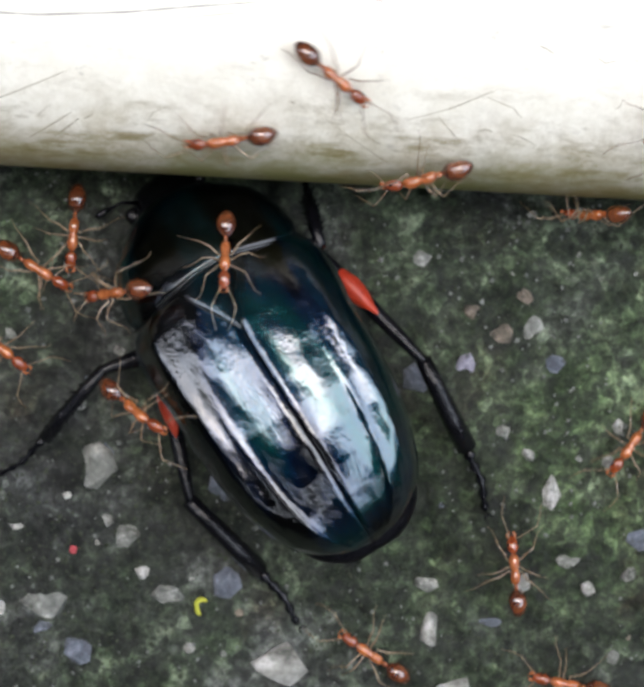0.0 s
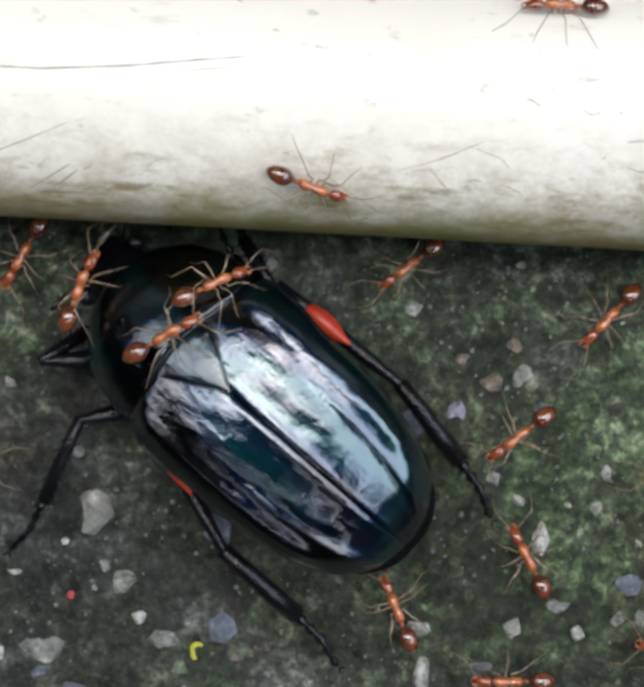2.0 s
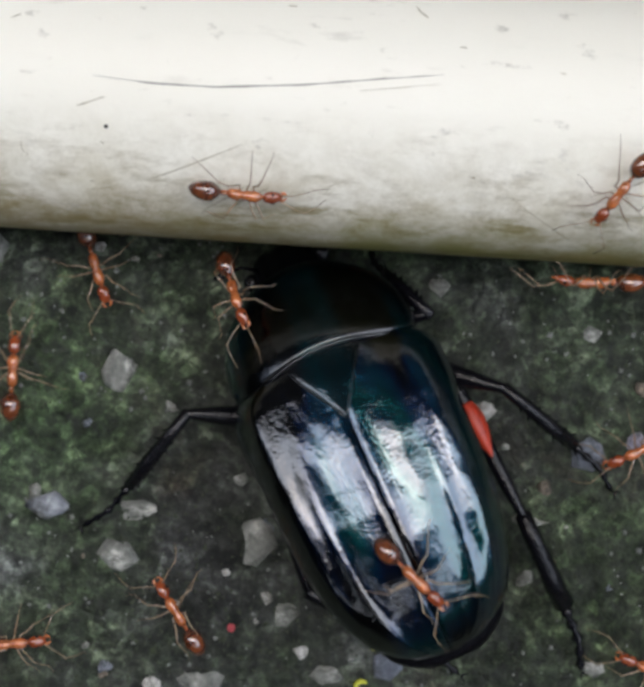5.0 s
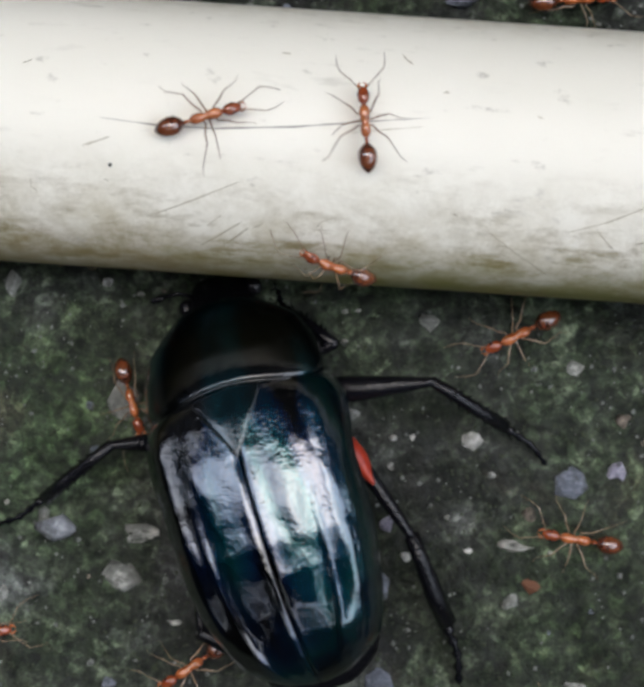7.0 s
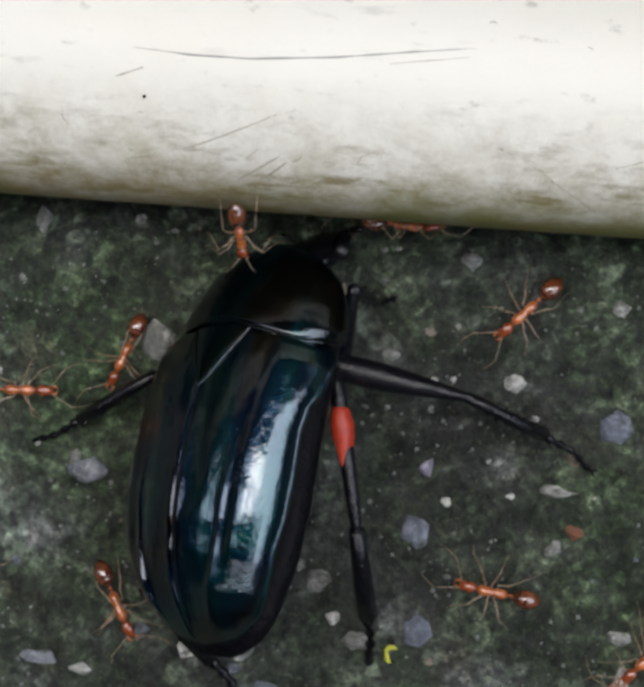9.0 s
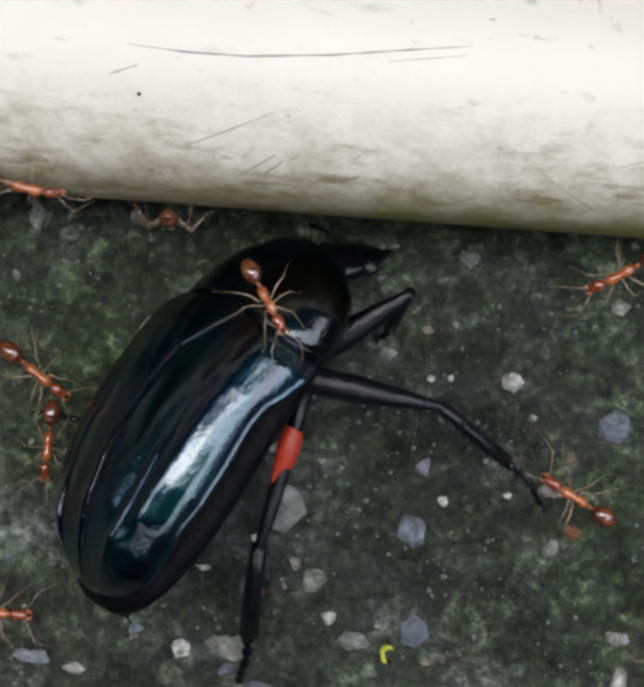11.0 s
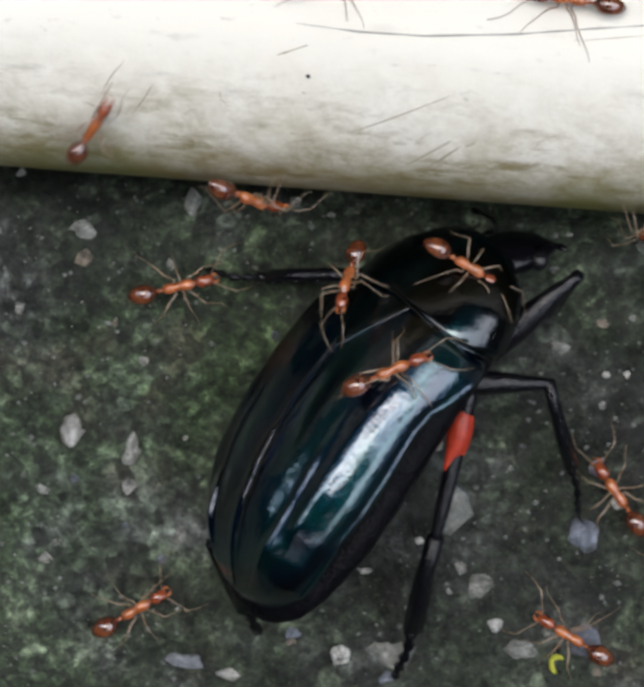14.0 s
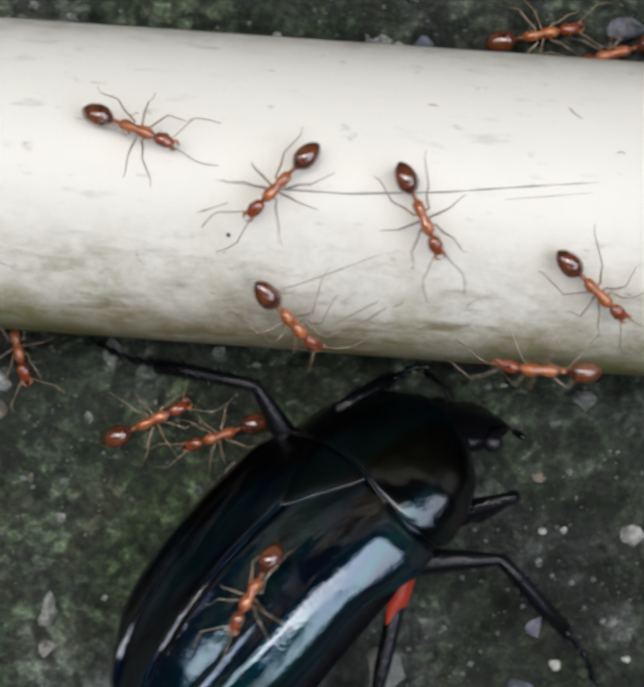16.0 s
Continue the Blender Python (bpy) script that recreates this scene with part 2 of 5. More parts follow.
def stone_material(name, dark, light):
    """Worn stone, mottled, each one differently, with earth and moss clinging to parts of it."""
    m, t, p = shader(name)
    info = t.nodes.new("ShaderNodeObjectInfo")
    spread = t.nodes.new("ShaderNodeMath")
    spread.operation = "MULTIPLY"
    spread.inputs[1].default_value = 80.0
    link(t, info.outputs["Random"], spread.inputs[0])

    def own(scale, detail, rough):
        out = noise_node(t, scale, detail, rough)
        out.node.noise_dimensions = "4D"
        link(t, spread.outputs[0], out.node.inputs["W"])
        return out

    a = ramp(t, own(2.2, 8, 0.78), [(0.34, tuple(v * 0.5 for v in dark)), (0.5, tuple(v * 1.15 for v in dark)), (0.66, tuple(min(0.8, v * 1.45) for v in light))])
    earth = ramp(t, own(5.0, 4, 0.7), [(0.35, (0.010, 0.012, 0.008)), (0.7, (0.060, 0.066, 0.045))])
    where = ramp(t, own(1.3, 7, 0.75), [(0.51, (0, 0, 0)), (0.62, (0.90, 0.90, 0.90))])
    link(t, mixed(t, where, a, earth), p.inputs["Base Color"])
    p.inputs["Roughness"].default_value = 0.75
    bump(t, p, own(3.5, 6, 0.75), 0.8, 0.0004)
    return m


STONE = {
    "grey": stone_material("stone_grey", (0.213, 0.222, 0.203), (0.465, 0.465, 0.437)),
    "pale": stone_material("stone_pale", (0.333, 0.333, 0.304), (0.639, 0.639, 0.576)),
    "white": stone_material("stone_white", (0.60, 0.60, 0.56), (0.82, 0.82, 0.79)),
    "slate": stone_material("stone_slate", (0.108, 0.123, 0.152), (0.216, 0.237, 0.288)),
    "slatepale": stone_material("stone_bluish", (0.204, 0.220, 0.245), (0.367, 0.388, 0.418)),
    "lilac": stone_material("stone_lilac", (0.234, 0.225, 0.288), (0.412, 0.398, 0.480)),
    "brown": stone_material("stone_brown", (0.162, 0.135, 0.108), (0.324, 0.270, 0.210)),
    "leaf": two_scale("leaf_brown", (0.090, 0.033, 0.015), (0.162, 0.066, 0.030), 500, 0.7, 0.3, 0.0001),
    "red": two_scale("fleck_red", (0.28, 0.03, 0.045), (0.45, 0.07, 0.08), 900, 0.6),
    "yellow": two_scale("fleck_yellow", (0.34, 0.36, 0.02), (0.55, 0.56, 0.06), 900, 0.6),
}
M_GRIT = two_scale("grit", (0.035, 0.040, 0.036), (0.19, 0.20, 0.19), 260, 0.75, 0.4, 0.0001)
M_MOSS = two_scale("moss", (0.010, 0.014, 0.007), (0.042, 0.055, 0.028), 500, 0.85, 0.4, 0.0001)


# ---- helpers of the build ----
def mesh_of(name, bm, material, smooth=True):
    me = bpy.data.meshes.new(name)
    bm.normal_update()
    bm.to_mesh(me)
    bm.free()
    me.materials.append(material)
    if smooth:
        me.polygons.foreach_set("use_smooth", [True] * len(me.polygons))
    return me


def part(name, bm, material, parent, label="", smooth=True):
    ob = new(name, mesh_of(name, bm, material, smooth))
    ob.parent = parent
    if label:
        tagged(ob, label)
    return ob


def thing(name, label, category, group="", kind=""):
    return tagged(new(name), label, category, group, kind)


def lathe(bm, stations, segs=12, squash=1.0):
    """Rings along +y from (y, half width, half height, z) with rounded ends."""
    rings = []
    for y, w, h, z in stations:
        rings.append([bm.verts.new((w * MM * math.cos(a), y * MM, (z + h * squash * math.sin(a)) * MM))
                      for a in (2 * math.pi * k / segs for k in range(segs))])
    for a, b in zip(rings, rings[1:]):
        for k in range(segs):
            bm.faces.new((a[k], a[(k + 1) % segs], b[(k + 1) % segs], b[k]))
    bm.faces.new(rings[0][::-1])
    bm.faces.new(rings[-1])
    bmesh.ops.recalc_face_normals(bm, faces=bm.faces)
    return bm


def tube(bm, points, radii, segs=6):
    """A tapered tube through points in millimetres."""
    pts = [Vector(p) for p in points]
    rings = []
    for i, p in enumerate(pts):
        d = (pts[min(i + 1, len(pts) - 1)] - pts[max(i - 1, 0)]).normalized()
        s = d.cross(Vector((0, 0, 1)) if abs(d.z) < 0.9 else Vector((1, 0, 0))).normalized()
        u = s.cross(d)
        rings.append([bm.verts.new((p + (s * math.cos(a) + u * math.sin(a)) * radii[i]) * MM)
                      for a in (2 * math.pi * k / segs for k in range(segs))])
    for a, b in zip(rings, rings[1:]):
        for k in range(segs):
            bm.faces.new((a[k], a[(k + 1) % segs], b[(k + 1) % segs], b[k]))
    bm.faces.new(rings[0][::-1])
    bm.faces.new(rings[-1])
    bmesh.ops.recalc_face_normals(bm, faces=bm.faces)
    return bm


def ellipsoid(bm, centre, axes, u=14, v=9):
    m = Matrix.Translation(Vector(centre) * MM) @ Matrix.Diagonal((axes[0] * MM, axes[1] * MM, axes[2] * MM, 1))
    bmesh.ops.create_uvsphere(bm, u_segments=u, v_segments=v, radius=1, matrix=m)
    return bm


def smoothstep(a, b, x):
    k = min(1.0, max(0.0, (x - a) / (b - a)))
    return k * k * (3 - 2 * k)


def profile(y, stations):
    """Smooth value at y from (y, value) pairs in rising order."""
    if y <= stations[0][0]:
        return stations[0][1]
    for (a, va), (b, vb) in zip(stations, stations[1:]):
        if y <= b:
            k = (y - a) / (b - a)
            return va + (vb - va) * k
    return stations[-1][1]


# ---- ground ----
def relief(x, y):
    """Height of the ground in millimetres at a place in millimetres."""
    n = noise.noise
    far = max(0.0, 1 - math.hypot(x, y) / 120)
    h = 0.55 * n((x * 0.09, y * 0.09, 0)) + 0.28 * n((x * 0.33, y * 0.33, 5)) + 0.30 * n((x * 0.9, y * 0.9, 9)) + 0.16 * n((x * 1.9, y * 1.9, 3))
    # dip added along both sides of the pipe to deepen the shade there
    shade_dip = 1.3 * math.exp(-((abs(y) - 5.4) / 1.6) ** 2)
    return far * h - 0.25 - shade_dip


def graded(lo, hi, step, reach):
    mid = list(np.arange(lo, hi + step / 2, step))
    out, d = [], step
    while (out[-1] if out else 0) < reach:
        d *= 1.7
        out.append((out[-1] if out else 0) + d)
    return [lo - v for v in reversed(out)] + mid + [hi + v for v in out]


xs, ys = graded(-42, 36, 0.36, 5000), graded(-44, 22, 0.36, 5000)
verts = [(x * MM, y * MM, relief(x, y) * MM) for y in ys for x in xs]
w = len(xs)
faces = [(j * w + i, j * w + i + 1, (j + 1) * w + i + 1, (j + 1) * w + i) for j in range(len(ys) - 1) for i in range(w - 1)]
me = bpy.data.meshes.new("ground")
me.from_pydata(verts, [], faces)
me.materials.append(M_GROUND)
me.polygons.foreach_set("use_smooth", [True] * len(me.polygons))
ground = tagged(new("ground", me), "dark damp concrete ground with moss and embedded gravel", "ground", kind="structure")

# ---- unseen walls added to close the place, open to the sky above ----
# they shape the sky mirrored in the shell: narrow in the west, wider in the east
SKY_BLOCKS = (("sky_block_north_1", (-3.6, 1.05), (0.45, 0.85)), ("sky_block_north_2", (0.45, 0.90), (0.70, 1.25)), ("sky_block_north_3", (0.70, 1.30), (4.2, 1.30)), ("sky_block_south", (-3.6, -1.20), (4.2, -1.80)), ("sky_block_east", (4.25, 1.36), (4.25, -1.86)), ("sky_block_west", (-3.65, 1.10), (-3.65, -1.26)))
for name, (xa, ya), (xb, yb) in SKY_BLOCKS:
    bm = bmesh.new()
    bmesh.ops.create_cube(bm, size=1, matrix=Matrix.Translation(((xa + xb) / 2, (ya + yb) / 2, 0.98)) @ Matrix.Rotation(math.atan2(yb - ya, xb - xa), 4, "Z") @ Matrix.Diagonal((math.hypot(xb - xa, yb - ya), 0.1, 2.0, 1)))
    tagged(new(name, mesh_of(name, bm, M_SKY_BLOCK, False)), "plain dark unseen wall added to bound the sky", "wall", kind="structure")
# unseen slab added overhead to keep the zenith dark in the shell's reflections
bm = bmesh.new()
bmesh.ops.create_cube(bm, size=1, matrix=Matrix.Translation((-1.30, -0.61, 2.04)) @ Matrix.Diagonal((4.60, 1.28, 0.08, 1)))
tagged(new("zenith_block", mesh_of("zenith_block", bm, M_SKY_BLOCK, False)), "plain dark unseen slab added to block part of the sky", "roof", kind="structure")

# ---- pipe ----
R = 6.12
pipe = thing("pipe", "grimy cream plastic pipe lying on the ground", "pipe")
pipe.location = (0, 0, R * MM)
bm = bmesh.new()
rows = []
LEN_X = [-1050, -300, -120] + list(range(-60, 61, 4)) + [120, 300, 1050]
for r in (R, R - 0.9):
    for x in LEN_X:
        rows.append([bm.verts.new((x * MM, r * MM * math.sin(a), r * MM * math.cos(a))) for a in (2 * math.pi * k / 96 for k in range(96))])
n = len(LEN_X)
for s in (0, n):
    for i in range(s, s + n - 1):
        for k in range(96):
            bm.faces.new((rows[i][k], rows[i][(k + 1) % 96], rows[i + 1][(k + 1) % 96], rows[i + 1][k]))
for a, b in ((0, n), (n - 1, 2 * n - 1)):
    for k in range(96):
        bm.faces.new((rows[a][k], rows[a][(k + 1) % 96], rows[b][(k + 1) % 96], rows[b][k]))
bmesh.ops.recalc_face_normals(bm, faces=bm.faces)
part("tube", bm, M_PVC, pipe)


def scratch(points, wide, material):
    """A thin tapered mark on the pipe through (x, degrees from the top)."""
    bm = bmesh.new()
    fine = []
    for (xa, ta), (xb, tb) in zip(points, points[1:]):
        fine += [(xa + (xb - xa) * k / 8, ta + (tb - ta) * k / 8) for k in range(8)]
    fine.append(points[-1])
    prev = None
    for i, (x, deg) in enumerate(fine):
        taper = math.sin(math.pi * (i + 0.6) / (len(fine) + 0.2)) ** 0.5
        half = wide * taper * (0.7 + 0.5 * noise.noise((x * 1.3, deg, 4)))
        x1, d1 = fine[min(i + 1, len(fine) - 1)]
        x0, d0 = fine[max(i - 1, 0)]
        tx, ty = x1 - x0, math.radians(d1 - d0) * R
        ln = math.hypot(tx, ty) or 1
        pair = []
        for s in (-1, 1):
            px, pa = x - s * half * ty / ln, math.radians(deg) + s * half * tx / ln / R
            pair.append(bm.verts.new((px * MM, (R + 0.012) * MM * math.sin(pa), (R + 0.012) * MM * math.cos(pa))))
        if prev:
            bm.faces.new((prev[0], pair[0], pair[1], prev[1]))
        prev = pair
    bmesh.ops.recalc_face_normals(bm, faces=bm.faces)
    part("scratch", bm, material, pipe)


scratch([(-10.4, 3.0), (-8.0, 1.5), (-5.5, 1.6), (-2.0, 4.5), (1.0, 8.5), (3.6, 11.7)], 0.045, M_SCRATCH)
scratch([(0.2, 3.5), (3.4, 8.0)], 0.02, M_SCRATCH_PALE)
scratch([(-8.2, -37.4), (-6.4, -29.0), (-4.3, -19.0)], 0.04, M_SCRATCH_PALE)
scratch([(9.8, -31.9), (11.6, -25.5), (13.4, -16.9)], 0.035, M_SCRATCH_PALE)
scratch([(11.1, -29.2), (12.3, -42.2)], 0.03, M_SCRATCH_PALE)
scratch([(-5.9, -51.8), (-4.1, -36.7)], 0.05, M_SCRATCH_PALE)
scratch([(-11.0, -8.6), (-9.9, -4.5)], 0.05, M_SCRATCH_PALE)
scratch([(-5.1, -53.0), (-3.8, -39.7)], 0.05, M_SCRATCH_PALE)
scratch([(6.6, -34.3), (7.6, -42.0), (9.1, -53.3)], 0.035, M_SCRATCH_PALE)
scratch([(8.6, -50.0), (9.4, -56.6)], 0.03, M_SCRATCH_PALE)
scratch([(13.0, -20.0), (14.2, -24.0), (14.6, -28.0)], 0.03, M_SCRATCH_PALE)
rnd = random.Random(11)
for _ in range(46):
    x, d = rnd.uniform(-30, 30), rnd.choice((rnd.uniform(-65, -20), rnd.uniform(-65, 45)))
    a, ln = rnd.uniform(-0.5, 0.5) + rnd.choice((0, 0, 0.6, -0.6)), rnd.uniform(0.2, 1.3)
    b = a + rnd.uniform(-0.5, 0.5)
    mid = (x + ln * 0.5 * math.cos(b), d + math.degrees(ln * 0.5 * math.sin(b) / R))
    scratch([(x, d), mid, (x + ln * math.cos(a), d + math.degrees(ln * math.sin(a) / R))], rnd.uniform(0.015, 0.045), M_SCRATCH_PALE)
bm = bmesh.new()
ellipsoid(bm, (-9.8, (R + 0.02) * math.sin(radians(-15.6)), (R + 0.02) * math.cos(radians(-15.6))), (0.085, 0.085, 0.06), 8, 6)
part("speck", bm, M_EYE, pipe, "tiny black speck")

# ---- gravel in the ground ----
def pebble_mesh(material, k, flat):
    r = random.Random(k)
    bm = bmesh.new()
    for _ in range(18):
        v = Vector((r.gauss(0, 1), r.gauss(0, 1), r.gauss(0, 1))).normalized() * r.uniform(0.85, 1.05)
        bm.verts.new((0.5 * v.x, 0.5 * v.y, flat * v.z))
    bmesh.ops.convex_hull(bm, input=bm.verts)
    bmesh.ops.delete(bm, geom=[v for v in bm.verts if not v.link_faces], context="VERTS")
    bmesh.ops.recalc_face_normals(bm, faces=bm.faces)
    return mesh_of("pebble", bm, material, k % 3 != 0)


PEBBLES = {}


def pebble(x, y, wide, long, kind, turn=0.0, proud=0.25):
    key = (kind, rnd.randrange(5))
    if key not in PEBBLES:
        PEBBLES[key] = pebble_mesh(STONE[kind], len(PEBBLES) * 7 + key[1], 0.30)
    ob = new("pebble", PEBBLES[key])
    ob.parent = ground
    s = min(wide, long) * 1.02
    ob.matrix_basis = Matrix.LocRotScale((x * MM, y * MM, (relief(x, y) + proud * 0.2 * s - 0.10 * s) * MM), Euler((rnd.uniform(-0.15, 0.15), rnd.uniform(-0.15, 0.15), turn)),
                                         (wide * MM * 1.08, long * MM * 1.08, s * MM * 0.9))


stones = []


def bed(kind, *places):
    """Lays stones of a kind at x, y with their width and length."""
    for x, y, a, b in places:
        stones.append((x, y, a, b))
        pebble(x, y, a, b, kind)


bed("grey", (-3, -20.3, 2.3, 2.3), (-1.3, -23.6, 1.6, 1.2), (-4.9, -26.9, 1.8, 1.8), (20.1, -23.9, 1.2, 0.9), (13.3, -25.3, 1.3, 1), (17.6, -12.6, 1.2, 1.3), (12.1, -9.6, 1, 0.9), (0.8, -26.4, 1.6, 1.1), (-9.7, -12.6, 1.6, 2.2), (-9.3, -21.2, 2, 1.6), (-8.5, -19.1, 2.3, 1), (-15.5, -7.3, 0.8, 1.5))
bed("grey", (-20.4, -9, 1.4, 1.1), (-17.6, -18.5, 1.2, 2), (-13.3, -18.7, 0.8, 1.2), (-5.6, -26.9, 1.2, 0.8), (4.9, -7.8, 1, 1.1), (1.4, -12.5, 0.9, 0.7), (-5, 6.8, 1.2, 0.9))
bed("slate", (-3.4, -29.3, 2, 1.5), (16.5, -27.1, 1.3, 0.5), (12.2, -15.2, 1.9, 1.8), (3.2, -21, 1.8, 1.8), (-2.4, -19.7, 0.8, 1.7), (-3.1, 6.9, 1, 1.2), (5.3, 8, 1.7, 1.1), (3.6, -25.8, 1.6, 1.8), (-5, -28.2, 1.2, 0.8), (23.6, -22.7, 1.6, 1.3))
bed("pale", (6.4, -29.6, 3.3, 2.5), (13.6, -27.6, 1.1, 1.9), (21.1, -25.2, 1, 0.9), (19.1, -20.6, 1, 1.6), (-2.3, -22.8, 0.9, 0.8), (14.8, -30.6, 2.7, 1.6), (2, -28.9, 0.7, 0.7), (9.9, -18.4, 2, 0.7), (-12.4, -28.7, 1.4, 0.8), (-20.3, -18.1, 1.1, 1.7), (-17.6, -20.3, 1, 1.2), (7.4, -13.3, 1.2, 1.2))
bed("pale", (-9.4, 6.7, 0.6, 0.5), (22.2, -17.3, 0.8, 0.8), (17.8, -25.1, 1.3, 1.1), (3.5, -15, 0.5, 0.4))
bed("lilac", (14.5, -14.6, 1, 1.2), (3.6, -17.8, 1, 0.9))
bed("brown", (14.7, -12, 0.9, 0.8), (3.1, -11.4, 1.1, 0.9))
bed("slatepale", (-12.7, -19, 2, 1.7), (-14.3, -28.4, 2.3, 1))
bed("leaf", (10.8, -20.3, 1.4, 1.1))
bed("white", (4.6, -19.4, 0.7, 0.6), (-7.4, -27.3, 1.1, 1.1), (-4.1, 6.6, 0.6, 0.7), (3.5, -13.6, 0.4, 0.4), (-4.2, -21.7, 0.5, 0.4), (-6.6, -23.3, 0.8, 0.4), (4.5, -13.5, 0.5, 0.4), (7.5, -18.9, 0.5, 0.4))
bed("red", (-3.8, -24.3, 0.5, 0.5))
for _ in range(190):
    x, y = rnd.uniform(-30, 26), rnd.choice((rnd.uniform(-33, -5), rnd.uniform(-33, -5), rnd.uniform(-33, -5), rnd.uniform(6, 16)))
    if any((x - s[0]) ** 2 + (y - s[1]) ** 2 < (0.6 * (s[2] + s[3]) / 2 + 0.4) ** 2 for s in stones):
        continue
    s = 0.28 + 0.75 * rnd.random() ** 2
    pebble(x, y, s, s * rnd.uniform(0.6, 1.3), rnd.choice(("grey", "grey", "pale", "brown", "slate", "grey")), rnd.uniform(0, 3))

# curled yellow flake
bm = bmesh.new()
tube(bm, [(0.34 * math.cos(a) * (1.0 if a < 3 else 0.8), 0.38 * math.sin(a), 0.12 + 0.03 * math.sin(2 * a)) for a in (0.9 + 0.45 * k for k in range(9))], [0.05, 0.1, 0.13, 0.13, 0.12, 0.11, 0.13, 0.11, 0.05], 6)
flake = tagged(new("flake", mesh_of("flake", bm, STONE["yellow"])), "small curled yellow flake lying on mossy ground", "flake")
flake.location = (2.5 * MM, -26.9 * MM, (relief(2.5, -26.9) + 0.02) * MM)


def scatter(name, label, count, size, material, seed, keep, area=((-36, 32), (-38, 18))):
    r = random.Random(seed)
    vs, fs = [], []
    while count:
        x, y = r.uniform(*area[0]), r.uniform(*area[1])
        if not keep(x, y):
            if r.random() < 0.9:
                continue
        count -= 1
        s = r.uniform(*size) * (0.6 + r.random())
        z, b = relief(x, y), len(vs)
        q = Euler((r.uniform(-0.5, 0.5), r.uniform(-0.5, 0.5), r.uniform(0, 3))).to_matrix()
        for v in ((1, 0, 0), (0, 1, 0), (-1, 0, 0), (0, -1, 0), (0, 0, 0.7), (0, 0, -0.7)):
            v = q @ Vector((v[0] * r.uniform(0.6, 1.2), v[1] * r.uniform(0.6, 1.2), v[2] * r.uniform(0.6, 1.2)))
            vs.append(((x + v.x * s) * MM, (y + v.y * s) * MM, (z + v.z * s + 0.1 * s) * MM))
        for f in ((0, 1, 4), (1, 2, 4), (2, 3, 4), (3, 0, 4), (1, 0, 5), (2, 1, 5), (3, 2, 5), (0, 3, 5)):
            fs.append(tuple(b + i for i in f))
    me = bpy.data.meshes.new(name)
    me.from_pydata(vs, [], fs)
    me.materials.append(material)
    tagged(new(name, me), label, name, kind="stuff")


scatter("grit", "fine pale grit lying in the mossy ground", 3200, (0.03, 0.13), M_GRIT, 3, lambda x, y: noise.noise((x * 0.14, y * 0.14, 2)) > -0.05)
scatter("moss", "short dark green moss clumps on the concrete", 14000, (0.03, 0.10), M_MOSS, 4, lambda x, y: noise.noise((x * 0.1, y * 0.1, 20)) > 0.0)

# ---- beetle ----
beetle = thing("beetle", "glossy black-teal flower beetle with red leg patches", "beetle")
WIDE = [(-9.2, 0.25), (-8.9, 1.5), (-8.4, 2.35), (-7.7, 3.15), (-6.8, 3.65), (-5.5, 4.10), (-3.5, 4.50), (-1.5, 4.65), (0.5, 4.65), (2.2, 4.85), (3.4, 4.85), (4.2, 4.55), (4.7, 3.9), (4.95, 2.6)]
TALL = [(-9.2, 0.1), (-8.9, 0.9), (-8.4, 1.5), (-7.7, 2.1), (-6.8, 2.68), (-5.5, 3.28), (-4.0, 3.67), (-2.5, 3.85), (-1.0, 3.87), (0.5, 3.79), (2.0, 3.62), (3.5, 3.34), (4.95, 2.95)]


RIM = [(-9.2, -0.3), (-8.0, 0.3), (-5.0, 1.4), (1.5, 1.7), (3.0, 1.0), (4.95, 0.2)]


